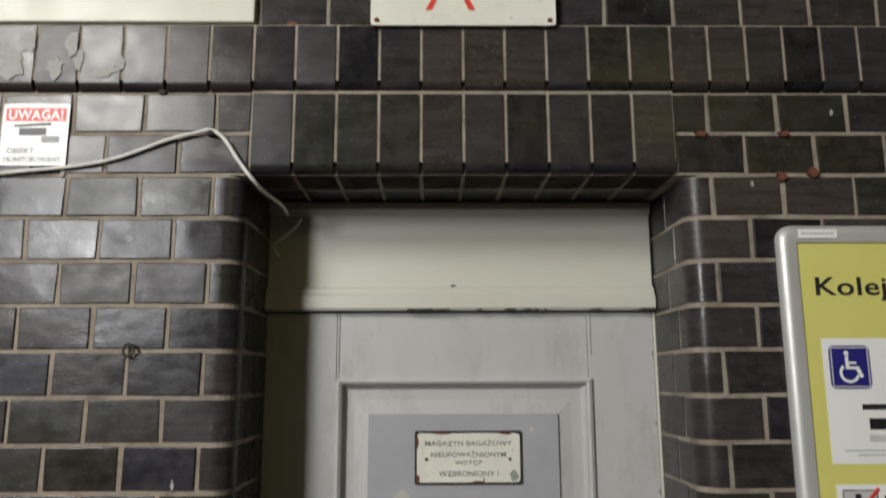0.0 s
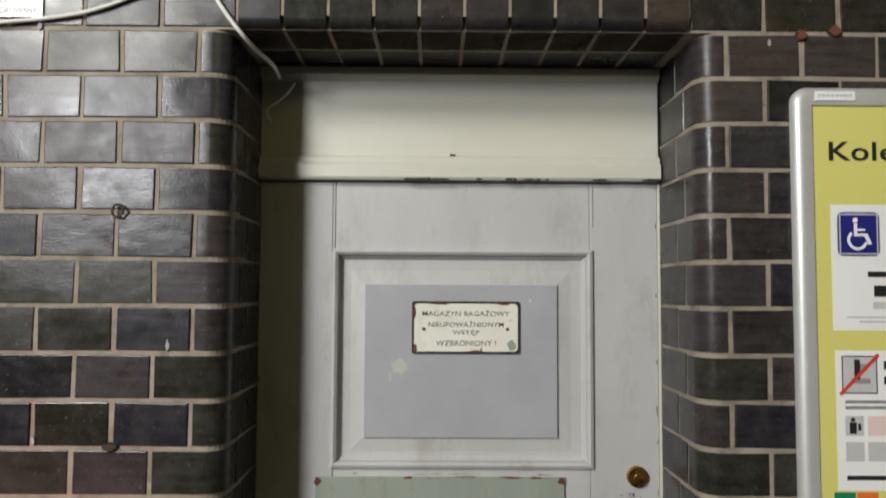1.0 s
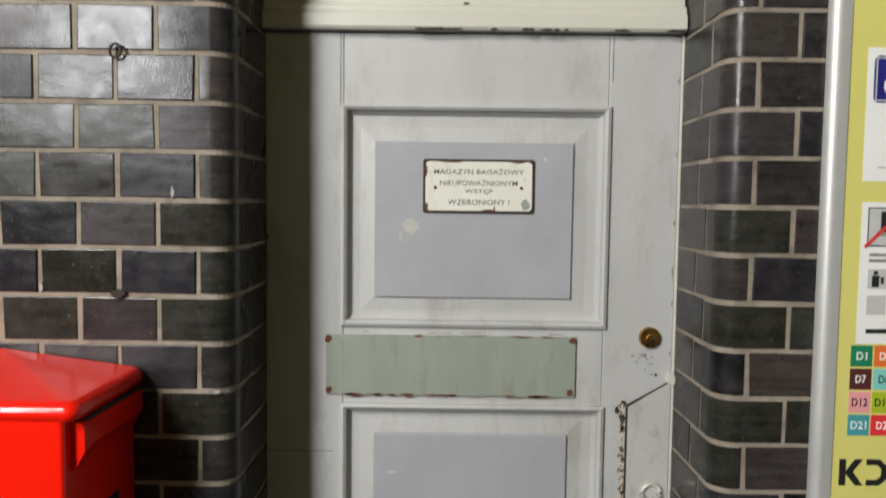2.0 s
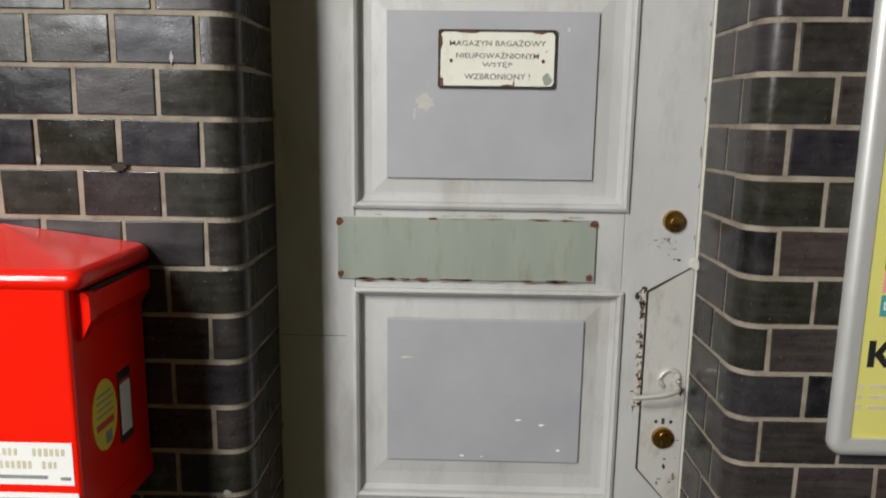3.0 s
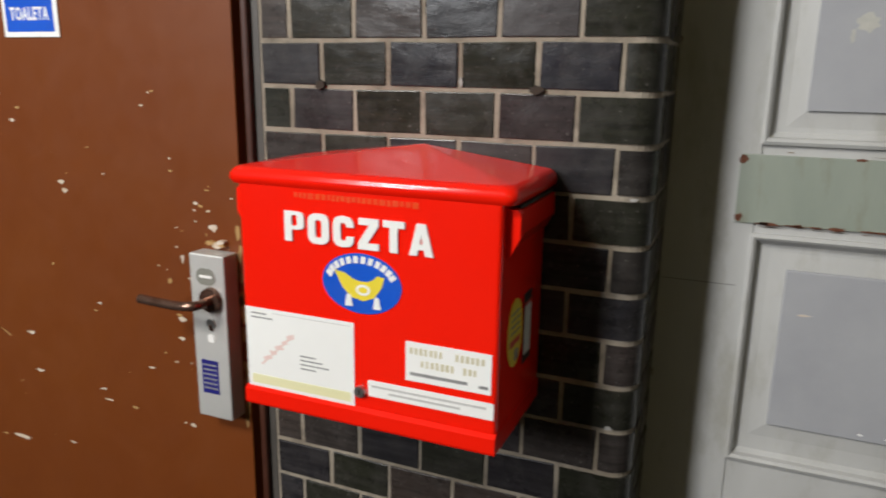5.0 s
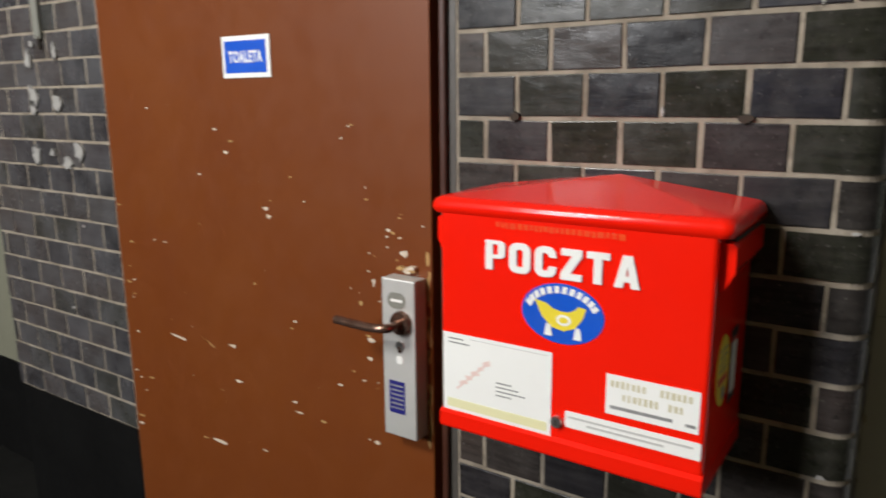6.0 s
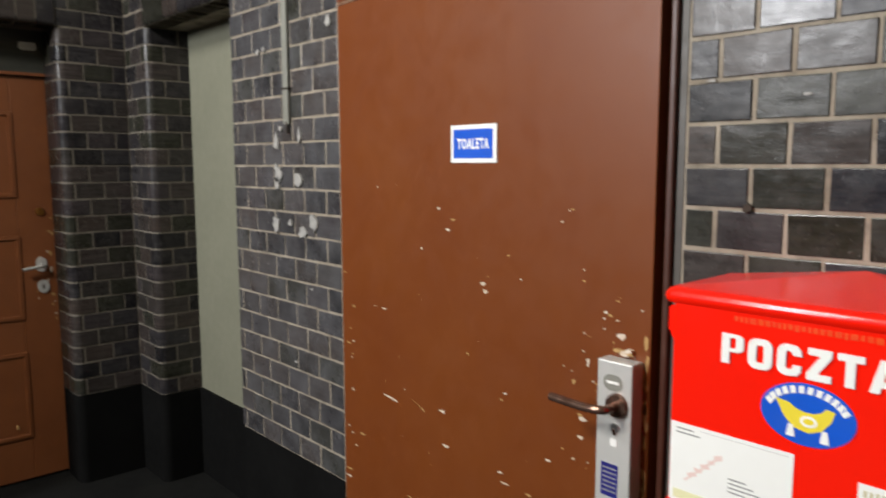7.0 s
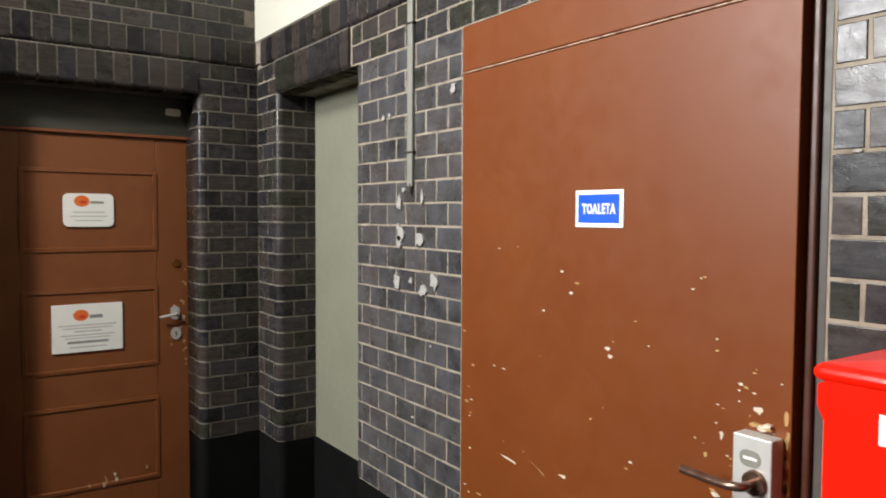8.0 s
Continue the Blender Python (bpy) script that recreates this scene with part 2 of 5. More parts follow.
def box(x0, x1, y0, y1, z0, z1, bevel=0.0, segs=2, bm=None):
    bm = bm or bmesh.new()
    r = bmesh.ops.create_cube(bm, size=1)
    for v in r["verts"]:
        v.co = Vector(((x0 + x1) / 2 + v.co.x * (x1 - x0), (y0 + y1) / 2 + v.co.y * (y1 - y0), (z0 + z1) / 2 + v.co.z * (z1 - z0)))
    if bevel:
        edges = {e for v in r["verts"] for e in v.link_edges}
        bmesh.ops.bevel(bm, geom=list(edges), offset=bevel, segments=segs, affect="EDGES", profile=0.5)
    return bm


def prism(poly, lo, hi, axis="z", bm=None):
    """A closed outline drawn up along an axis: outline in (x, y) for z, (x, z) for y, (y, z) for x."""
    bm = bm or bmesh.new()
    put = {"z": lambda a, b, c: (a, b, c), "y": lambda a, b, c: (a, c, b), "x": lambda a, b, c: (c, a, b)}[axis]
    lower = [bm.verts.new(put(a, b, lo)) for a, b in poly]
    upper = [bm.verts.new(put(a, b, hi)) for a, b in poly]
    n = len(poly)
    bm.faces.new(lower)
    bm.faces.new(upper)
    for i in range(n):
        bm.faces.new((lower[i], lower[(i + 1) % n], upper[(i + 1) % n], upper[i]))
    return bm


def rod(p, q, r0, r1=None, n=16, bm=None):
    bm = bm or bmesh.new()
    p, q = Vector(p), Vector(q)
    m = Matrix.Translation((p + q) / 2) @ (q - p).to_track_quat("Z", "Y").to_matrix().to_4x4()
    bmesh.ops.create_cone(bm, cap_ends=True, segments=n, radius1=r0, radius2=r0 if r1 is None else r1, depth=(q - p).length, matrix=m)
    return bm


def tube(points, r, n=10):
    """A bent round bar along points."""
    bm = bmesh.new()
    pts = [Vector(p) for p in points]
    rings = []
    for i, p in enumerate(pts):
        d = (pts[min(i + 1, len(pts) - 1)] - pts[max(i - 1, 0)]).normalized()
        q = d.to_track_quat("Z", "Y")
        rings.append([bm.verts.new(p + q @ Vector((r * math.cos(a), r * math.sin(a), 0))) for a in [2 * math.pi * k / n for k in range(n)]])
    for a, b in zip(rings, rings[1:]):
        for k in range(n):
            bm.faces.new((a[k], a[(k + 1) % n], b[(k + 1) % n], b[k]))
    bm.faces.new(rings[0])
    bm.faces.new(rings[-1])
    return bm


def glide(points, steps=6):
    """Points along a smooth curve through the given ones."""
    pts = [Vector(p) for p in points]
    pts = [pts[0] * 2 - pts[1]] + pts + [pts[-1] * 2 - pts[-2]]
    out = []
    for a, b, c, d in zip(pts, pts[1:], pts[2:], pts[3:]):
        for s in range(steps):
            t = s / steps
            out.append(0.5 * (2 * b + (c - a) * t + (2 * a - 5 * b + 4 * c - d) * t * t + (3 * b - a - 3 * c + d) * t ** 3))
    return out + [pts[-2]]


def blob_outline(cx, cz, rx, rz, seed, n=14, rough=0.35):
    rnd = random.Random(seed)
    return [(cx + rx * (1 - rough + 2 * rough * rnd.random()) * math.cos(a) * 0.9, cz + rz * (1 - rough + 2 * rough * rnd.random()) * math.sin(a) * 0.9)
            for a in [2 * math.pi * k / n for k in range(n)]]


def rounded_outline(x0, x1, z0, z1, r, n=5):
    out = []
    for cx, cz, a0 in ((x1 - r, z1 - r, 0), (x0 + r, z1 - r, 90), (x0 + r, z0 + r, 180), (x1 - r, z0 + r, 270)):
        out += [(cx + r * math.cos(radians(a0 + 90 * k / n)), cz + r * math.sin(radians(a0 + 90 * k / n))) for k in range(n + 1)]
    return out


def ellipse(cx, cz, rx, rz, n=32):
    return [(cx + rx * math.cos(2 * math.pi * k / n), cz + rz * math.sin(2 * math.pi * k / n)) for k in range(n)]


def loft(rings, closed=True, caps=True):
    """Rings of as many points each, joined into a skin."""
    bm = bmesh.new()
    rows = [[bm.verts.new(p) for p in ring] for ring in rings]
    n = len(rows[0])
    for a, b in zip(rows, rows[1:]):
        for k in range(n if closed else n - 1):
            bm.faces.new((a[k], a[(k + 1) % n], b[(k + 1) % n], b[k]))
    if caps:
        bm.faces.new(rows[0])
        bm.faces.new(rows[-1])
    return bm


def moulding(x0, x1, z0, z1, steps):
    """A picture-frame moulding: steps of (inset, y) from its outer to its inner edge."""
    return loft([[(x0 + i, y, z0 + i), (x1 - i, y, z0 + i), (x1 - i, y, z1 - i), (x0 + i, y, z1 - i)] for i, y in steps], caps=False)


def lettering(name, words, x, y, z, width, height, mat, parent, bold=0.0, label="", turn=0.0, depth=0.0006):
    """Words on an upright face that looks towards -y (turned about z by turn), centred on x, z."""
    cu = bpy.data.curves.new(name, "FONT")
    cu.body, cu.align_x, cu.align_y, cu.offset, cu.extrude, cu.resolution_u = words, "CENTER", "CENTER", bold, 0.01, 3
    cu.space_character = 1.0 + 4.5 * bold
    tmp = new(name, cu)
    me = bpy.data.meshes.new_from_object(tmp.evaluated_get(bpy.context.evaluated_depsgraph_get()))
    bpy.data.objects.remove(tmp)
    co = np.array([v.co[:] for v in me.vertices])
    lo, hi = co.min(0), co.max(0)
    for v in me.vertices:
        v.co = Vector(((v.co.x - (lo[0] + hi[0]) / 2) * width / (hi[0] - lo[0]), -(v.co.z / 0.01) * depth, (v.co.y - (lo[1] + hi[1]) / 2) * height / (hi[1] - lo[1])))
    me.materials.clear()
    me.materials.append(mat)
    ob = new(name, me)
    ob.matrix_world = pose(x, y, z, 0, 0, turn)
    ob.parent = parent
    return tagged(ob, label)


def bow(x0, x1, t, r, n=5):
    """Half a rounded frame of height 1: open towards x1, its stroke t wide."""
    outer = [(x1, 1)] + [(x0 + r + r * math.cos(radians(90 + 90 * k / n)), 1 - r + r * math.sin(radians(90 + 90 * k / n))) for k in range(n + 1)]
    outer += [(x0 + r + r * math.cos(radians(180 + 90 * k / n)), r + r * math.sin(radians(180 + 90 * k / n))) for k in range(n + 1)] + [(x1, 0)]
    q = max(r - t * 0.8, 0.03)
    a, b = x0 + t, t * 0.84
    inner = [(x1, b)] + [(a + q + q * math.cos(radians(270 - 90 * k / n)), b + q + q * math.sin(radians(270 - 90 * k / n))) for k in range(n + 1)]
    inner += [(a + q + q * math.cos(radians(180 - 90 * k / n)), 1 - b - q + q * math.sin(radians(180 - 90 * k / n))) for k in range(n + 1)] + [(x1, 1 - b)]
    return outer + inner


def block_word(x, y, z, width, height, mat, parent):
    """The heavy raised capitals P O C Z T A from x to the right, on a face that looks towards -y; each is a piece of its own."""
    t = 0.25
    turned = lambda poly, w: [(w - a, b) for a, b in reversed(poly)]
    half_a = [(0, 0), (0.245, 0), (0.285, 0.19), (0.37, 0.19), (0.37, 0.36), (0.325, 0.36), (0.37, 0.68), (0.37, 1), (0.235, 1)]
    bowl = [(a, 0.40 + 0.60 * b) for a, b in turned(bow(0, 0.43, 0.24, 0.24), 0.43)]
    bowl = [(t + a, min(max(b, 0.40), 1.0)) for a, b in bowl]
    letters = [([[(0, 0), (t, 0), (t, 1), (0, 1)], bowl], 0.68), ([bow(0, 0.36, t, 0.26), turned(bow(0, 0.36, t, 0.26), 0.72)], 0.72),
               ([bow(0, 0.36, t, 0.26), [(0.36, 1), (0.36, 1 - t * 0.84), (0.42, 0.76), (0.45, 0.66), (0.69, 0.66), (0.67, 0.84), (0.56, 0.97)],
                 [(0.36, 0), (0.56, 0.03), (0.67, 0.16), (0.69, 0.36), (0.45, 0.36), (0.42, 0.24), (0.36, t * 0.84)]], 0.69),
               ([[(0, 0), (0.66, 0), (0.66, 0.21), (0.30, 0.21), (0.66, 0.79), (0.66, 1), (0.02, 1), (0.02, 0.79), (0.36, 0.79), (0, 0.21)]], 0.66),
               ([[(0.215, 0), (0.465, 0), (0.465, 0.79), (0.68, 0.79), (0.68, 1), (0, 1), (0, 0.79), (0.215, 0.79)]], 0.68), ([half_a, turned(half_a, 0.74)], 0.74)]
    gap = 0.14
    k = width / (sum(w for _, w in letters) + gap * (len(letters) - 1))
    for polys, w in letters:
        bm = bmesh.new()
        for poly in polys:
            prism([(x + a * k, z + b * height) for a, b in poly], y - 0.003, y + 0.001, "y", bm)
        part("letter", bm, mat, parent, "raised white capital letter")
        x += (w + gap) * k


# ---- the brick walls: their backing of mortar ----
M, C, Z0 = 0.13, 0.0785, 1.46          # brick module, course, a bed joint's height
LEFT_J, RIGHT_J, DEEP = 0.187, 0.981, 0.217   # jambs of the grey door's recess, its depth
NICHE_L, NICHE_R = -3.200, -2.375
TOI_L, TOI_R = -1.675, -0.523
RET_X, RET_J = -3.465, -0.305           # return wall and the jamb of its door
R = 0.036
TOP, LEDGE, LEDGE_TOP = Z0 + 9 * C, Z0 + 11 * C, 2.453
PLINTH_Z = Z0 - 13 * C
CEIL = 4.0
FACE = 0.0012


def arc(cx, cy, r, a0, a1, n=6):
    return [(cx + r * math.cos(radians(a0 + (a1 - a0) * k / n)), cy + r * math.sin(radians(a0 + (a1 - a0) * k / n))) for k in range(n + 1)]


def wall(name, poly, z0, z1, label, mat=MORTAR):
    ob = part(name, prism(poly, z0, z1), mat)
    return tagged(ob, label, "wall", kind="structure")


BACK = 0.36
r = R - FACE
wall_1 = wall("wall_1", [(TOI_R, BACK), (TOI_R, FACE)] + arc(LEFT_J - R, R, r, -90, 0) + [(LEFT_J - FACE, BACK)], 0, TOP,
              "dark glazed brick wall with pale mortar joints and rounded corner")
wall_2 = wall("wall_2", [(RIGHT_J + FACE, BACK)] + arc(RIGHT_J + R, R, r, 180, 270) + [(3.2, FACE), (3.2, BACK)], 0, TOP,
              "dark glazed brick wall beside the grey door, rounded corner")
wall_3 = wall("wall_3", [(NICHE_R + FACE, BACK)] + arc(NICHE_R + R * 0.4, R * 0.4, R * 0.4 - FACE, 180, 270) + [(TOI_L, FACE), (TOI_L, BACK)], 0, TOP,
              "glazed brick wall between niche and brown door, pale sheen painted in")
wall_4 = wall("wall_4", [(RET_X - FACE, BACK), (RET_X - FACE, FACE)] + arc(NICHE_L - R, R, r, -90, 0) + [(NICHE_L - FACE, BACK)], 0, TOP,
              "narrow dark glazed brick pier with rounded corner", MORTAR_SHADED)
wall_5 = wall("wall_5", [(RET_X - FACE, FACE)] + [(RET_X - BACK, FACE), (RET_X - BACK, RET_J + FACE)] +
              [(RET_X - R, RET_J + FACE)] + arc(RET_X - R, RET_J + R, r, -90, 0)[1:], 0, TOP,
              "dark glazed brick return wall with rounded corner", MORTAR_SHADED)
wall_6 = wall("wall_6", [(RET_X - FACE, FACE), (3.2, FACE), (3.2, BACK), (RET_X - FACE, BACK)], TOP, CEIL,
              "dark glazed brick wall above the doors")
wall_7 = wall("wall_7", [(RET_X - BACK, FACE), (RET_X - FACE, FACE), (RET_X - FACE, -7), (RET_X - BACK, -7)], TOP, CEIL,
              "dark glazed brick return wall above its door", MORTAR_SHADED)
LDOOR_END = -1.175
# Unseen walls 8 to 10 and ceiling close the room, dark against bounced fill.
wall("wall_8", [(RET_X - BACK, LDOOR_END), (RET_X, LDOOR_END), (RET_X, -7), (RET_X - BACK, -7)], 0, TOP, "unseen return wall added past the door, dark to cut bounced light", FAR_BRICK)
wall("wall_9", [(RET_X, -7.0), (RET_X, -7.2), (3.2, -7.2), (3.2, -7.0)], 0, CEIL, "unseen back wall added, dark to cut bounced light", FAR_BRICK)
wall("wall_10", [(3.2, BACK), (3.4, BACK), (3.4, -7.2), (3.2, -7.2)], 0, CEIL, "unseen side wall added, dark to cut bounced light", FAR_BRICK)
tagged(part("floor", box(-4.2, 3.4, -7.2, 0.6, -0.1, 0), FLOOR), "dark worn floor of a station passage", "floor", kind="structure")
tagged(part("ceiling", box(-4.2, 3.4, -7.2, 0.6, CEIL, CEIL + 0.1), PLASTER), "unseen ceiling added, darkened to cut bounced light", "ceiling", kind="structure")

# black painted plinth, following the rounded corners
def plinth(name, poly, top):
    tagged(part(name, prism(poly, 0.0, top), PLINTH), "black painted plinth along the brick wall", "plinth", kind="structure")


P = 0.004
plinth("baseboard_1", [(TOI_R + 0.002, 0.2), (TOI_R + 0.002, -P)] + arc(LEFT_J - R, R, R + P, -90, 0) + [(LEFT_J + P, 0.2)], PLINTH_Z)
plinth("baseboard_2", [(RIGHT_J - P, 0.2)] + arc(RIGHT_J + R, R, R + P, 180, 270) + [(3.19, -P), (3.19, 0.2)], PLINTH_Z)
plinth("baseboard_3", [(NICHE_R - P, 0.19), (NICHE_R - P, 0.02), (NICHE_R + 0.02, -P), (TOI_L - 0.002, -P), (TOI_L - 0.002, 0.19)], PLINTH_Z + C)
plinth("baseboard_4", [(RET_X + P, 0.19), (RET_X + P, -P)] + arc(NICHE_L - R, R, R + P, -90, 0) + [(NICHE_L + P, 0.19)], PLINTH_Z)
plinth("baseboard_5", [(RET_X - 0.2, -P), (RET_X + P, -P)] + arc(RET_X - R, RET_J + R, R + P, 0, -90) + [(RET_X - 0.2, RET_J - P)], PLINTH_Z)
plinth("baseboard_6", [(NICHE_L + P, 0.188), (NICHE_R - P, 0.188), (NICHE_R - P, 0.34), (NICHE_L + P, 0.34)], PLINTH_Z)

# ---- the niche's painted infill ----
niche = thing("niche_panel", "plain olive-beige painted panel closing a brick recess", "panel", (NICHE_L + 0.4, 0.2, PLINTH_Z), "structure")
part("panel", box(-0.40, 0.425, 0, 0.1, 0.0, TOP - PLINTH_Z + 0.05), BEIGE, niche)

# ---- grey panelled door ----
def grey_door():
    d = thing("door_1", "old grey painted panelled wooden door, chipped around its lock", "door", (0, 0, 0), "structure")
    y, b = DEEP, DEEP + 0.045
    pl, pr = 0.336, 0.841
    part("stile", box(LEFT_J, pl, y, b, 0.01, 1.937, 0.0015), DOOR_GREY, d)
    part("stile", box(pr, RIGHT_J - 0.006, y, b, 0.01, 1.937, 0.0015), DOOR_GREY, d)
    for z0, z1 in ((1.800, 1.937), (1.222, 1.382), (0.01, 0.800)):
        part("rail", box(pl + 0.0008, pr - 0.0008, y + 0.0006, b, z0, z1, 0.0012), DOOR_GREY, d)
    part("edge_strip", box(RIGHT_J - 0.0055, RIGHT_J - 0.0005, y - 0.004, b, 0.01, 1.937, 0.001), CREAM, d, "bright painted edge of the frame")
    for z0, z1 in ((1.382, 1.800), (0.800, 1.222)):
        steps = [(0.0, y + 0.004), (0.0, y - 0.007), (0.006, y - 0.010), (0.011, y - 0.006), (0.013, y + 0.004), (0.018, y + 0.009), (0.021, y + 0.0125)]
        part("moulding", moulding(pl - 0.004, pr + 0.004, z0 - 0.004, z1 + 0.004, steps), DOOR_GREY, d, smooth=False)
        ix0, ix1, iz0, iz1 = 0.396, 0.776, z0 + (0.053 if z0 > 1 else 0.073), z1 - (0.066 if z0 > 1 else 0.057)
        field = part("panel", box(pl + 0.001, pr - 0.001, y + 0.012, b - 0.004, z0 + 0.001, z1 - 0.001), DOOR_GREY, d)
        # raised bevel from the border up to the field
        bev = loft([[(a, yy, c) for a, c in ((ix0 - o, iz0 - o), (ix1 + o, iz0 - o), (ix1 + o, iz1 + o), (ix0 - o, iz1 + o))]
                    for o, yy in ((0.030, y + 0.0122), (0.002, y + 0.0085), (-0.001, y + 0.0085))], caps=False)
        part("bevel", bev, DOOR_GREY, field)
        part("field", box(ix0, ix1, y + 0.0025, y + 0.014, iz0, iz1, 0.0007 if z0 > 1 else 0.003, 3), FIELD_GREY, field, "flat blue-grey painted panel field")
    # joint lines of the stiles
    part("joint", box(0.3298, 0.3312, y - 0.0004, y + 0.002, 1.80, 1.936), GAP, d)
    part("joint", box(0.8468, 0.8478, y - 0.0004, y + 0.002, 1.85, 1.936), GAP, d)
    # cover plate between the panels, with rusty corners
    s = part("cover_plate", box(0.304, 0.788, y - 0.006, y - 0.0005, 1.243, 1.361, 0.0012), GREEN_GREY, d, "grey-green painted sheet plate with rusty edges")
    for i, (x, z) in enumerate(((0.309, 1.353), (0.310, 1.252), (0.782, 1.354), (0.779, 1.252))):
        part("rust_spot", prism(blob_outline(x, z, 0.007, 0.008, i), y - 0.0066, y - 0.0058, "y"), RUST, s)
    rnd = random.Random(4)
    for k in range(16):
        x = 0.33 + rnd.random() * 0.43
        low = rnd.random() < 0.65
        part("rust_spot", prism(blob_outline(x, 1.244 if low else 1.360, 0.004 + 0.016 * rnd.random(), 0.0015 + 0.002 * rnd.random(), 50 + k), y - 0.0066, y - 0.0050, "y"), RUST, s)
    # let-in patch round the lock
    patch = [(0.893, 1.225), (0.974, 1.274), (0.974, 0.770), (0.952, 0.800), (0.893, 0.868)]
    lp = part("lock_patch", prism(patch, y - 0.0035, y + 0.001, "y"), HANDLED_GREY, d, "painted metal repair patch round the lock")
    crack = [(0.8885, 1.2285), (0.940, 1.2580), (0.976, 1.2790), (0.976, 1.2765), (0.940, 1.2550), (0.8945, 1.226), (0.8945, 0.870), (0.953, 0.801), (0.9515, 0.7970), (0.8892, 0.867)]
    part("crack", prism(crack, y - 0.0012, y + 0.001, "y"), GAP, lp)
    rnd = random.Random(9)
    for k in range(74):
        z = 0.985 + rnd.random() * 0.25
        part("flake_or_shade", prism(blob_outline(0.886 - abs(rnd.gauss(0, 0.005)), z, 0.001 + 0.004 * rnd.random(), 0.002 + 0.007 * rnd.random(), 80 + k, 10, 0.6), y - 0.0006 - 0.0001 * (k % 5), y + 0.001, "y"),
             (FLAKE, CREAM, FLAKE, GAP, CHIP)[k % 5], lp)
    for k in range(34):
        part("flake_or_shade", prism(blob_outline(0.918 + rnd.gauss(0, 0.013), 1.322 + rnd.gauss(0, 0.011), 0.0008 + 0.004 * rnd.random() ** 2, 0.0008 + 0.0035 * rnd.random() ** 2, 1110 + k, 9, 0.6), y - 0.0003 - 0.00003 * (k % 6), y + 0.001, "y"),
             (FIELD_GREY, FLAKE, FIELD_GREY, GAP)[k % 4], lp)
    part("flake_or_shade", prism(blob_outline(0.974, 1.282, 0.010, 0.010, 140), y - 0.012, y, "y"), CREAM, lp)
    # brass cylinder above
    c = part("cylinder_lock", rod((0.931, y + 0.002, 1.362), (0.931, y - 0.008, 1.362), 0.0215, 0.0195, 28), BRASS, d, "round worn brass cylinder lock", True)
    part("core", rod((0.933, y - 0.006, 1.360), (0.933, y - 0.0115, 1.360), 0.0100, 0.0095, 24), BRASS, c, smooth=True)
    part("keyhole", box(0.9322, 0.9338, y - 0.0120, y - 0.010, 1.354, 1.366), GAP, c)
    # brass escutcheon below the lever
    e = part("lock_escutcheon", rod((0.937, y - 0.002, 0.935), (0.937, y - 0.010, 0.935), 0.0225, 0.0205, 28), BRASS, d, "round worn brass lock escutcheon", True)
    part("cylinder", rod((0.937, y - 0.008, 0.939), (0.937, y - 0.014, 0.939), 0.0085, 0.008, 20), BRASS, e, smooth=True)
    part("cylinder", box(0.9325, 0.9415, y - 0.013, y - 0.008, 0.921, 0.938, 0.003), BRASS, e)
    for x, z in ((0.922, 0.968), (0.951, 0.968)):
        part("screw_hole", rod((x, y - 0.003, z), (x, y - 0.0045, z), 0.0035, n=10), GAP, lp)
    part("keyhole", box(0.933, 0.939, y - 0.0045, y - 0.003, 0.963, 0.975, 0.001), GAP, lp)
    # lever handle
    h = part("lever_handle", tube(glide([(0.951, y - 0.004, 1.050), (0.951, y - 0.030, 1.048), (0.946, y - 0.040, 1.044), (0.915, y - 0.043, 1.036), (0.866, y - 0.042, 1.030)], 5), 0.0052, 12), NICKEL, d, "thin bright steel lever handle", True)
    ring = [(0.942 + 0.0185 * math.cos(a), y - 0.006, 1.056 + 0.0185 * math.sin(a)) for a in [radians(-20 + 250 * k / 16) for k in range(17)]]
    part("rosette", tube(ring, 0.0050, 8), NICKEL, h, smooth=True)
    # scratches and a split across the stile
    for k, (x, z, a, b) in enumerate(((0.655, 0.962, 0.006, 0.0025), (0.700, 0.952, 0.006, 0.0025), (0.432, 1.087, 0.012, 0.002), (0.545, 0.885, 0.004, 0.002), (0.585, 0.884, 0.003, 0.0015), (0.722, 1.702, 0.003, 0.005), (0.735, 0.90, 0.004, 0.003))):
        part("scratch", prism(blob_outline(x, z, a, b, 150 + k, 9), y + 0.0021, y + 0.004, "y"), (WHITE, WHITE, CHIP)[k % 3], d)
    rnd = random.Random(61)
    for k in range(34):
        z = rnd.choice((1.3655, 1.2380, 1.2375, 1.2440, 1.3600))
        x = rnd.uniform(0.31, 0.78)
        part("paint_crack", prism(blob_outline(x, z + rnd.uniform(-0.001, 0.001), 0.004 + 0.022 * rnd.random(), 0.0003 + 0.0007 * rnd.random(), 640 + k, 11, 0.6), y - (0.0064 if z in (1.2440, 1.3600) else 0.0003), y, "y"), FLAKE, d)
    for k in range(14):
        part("flake_or_shade", prism(blob_outline(rnd.uniform(0.90, 0.97), rnd.uniform(0.80, 1.03), 0.001 + 0.004 * rnd.random(), 0.001 + 0.006 * rnd.random(), 690 + k, 9, 0.5), y - 0.0040, y, "y"), (FLAKE, GAP, CHIP)[k % 3], d)
    for k in range(12):
        part("flake_or_shade", prism(blob_outline(rnd.choice((0.972, 0.9715, 0.190)), rnd.uniform(0.78, 1.93), 0.0008 + 0.001 * rnd.random(), 0.003 + 0.012 * rnd.random(), 720 + k, 9, 0.5), y - 0.0006, y, "y"), FLAKE, d)
    part("joint", box(LEFT_J + 0.004, 0.318, y - 0.0004, y + 0.002, 1.128, 1.1288), GAP, d)


grey_door()

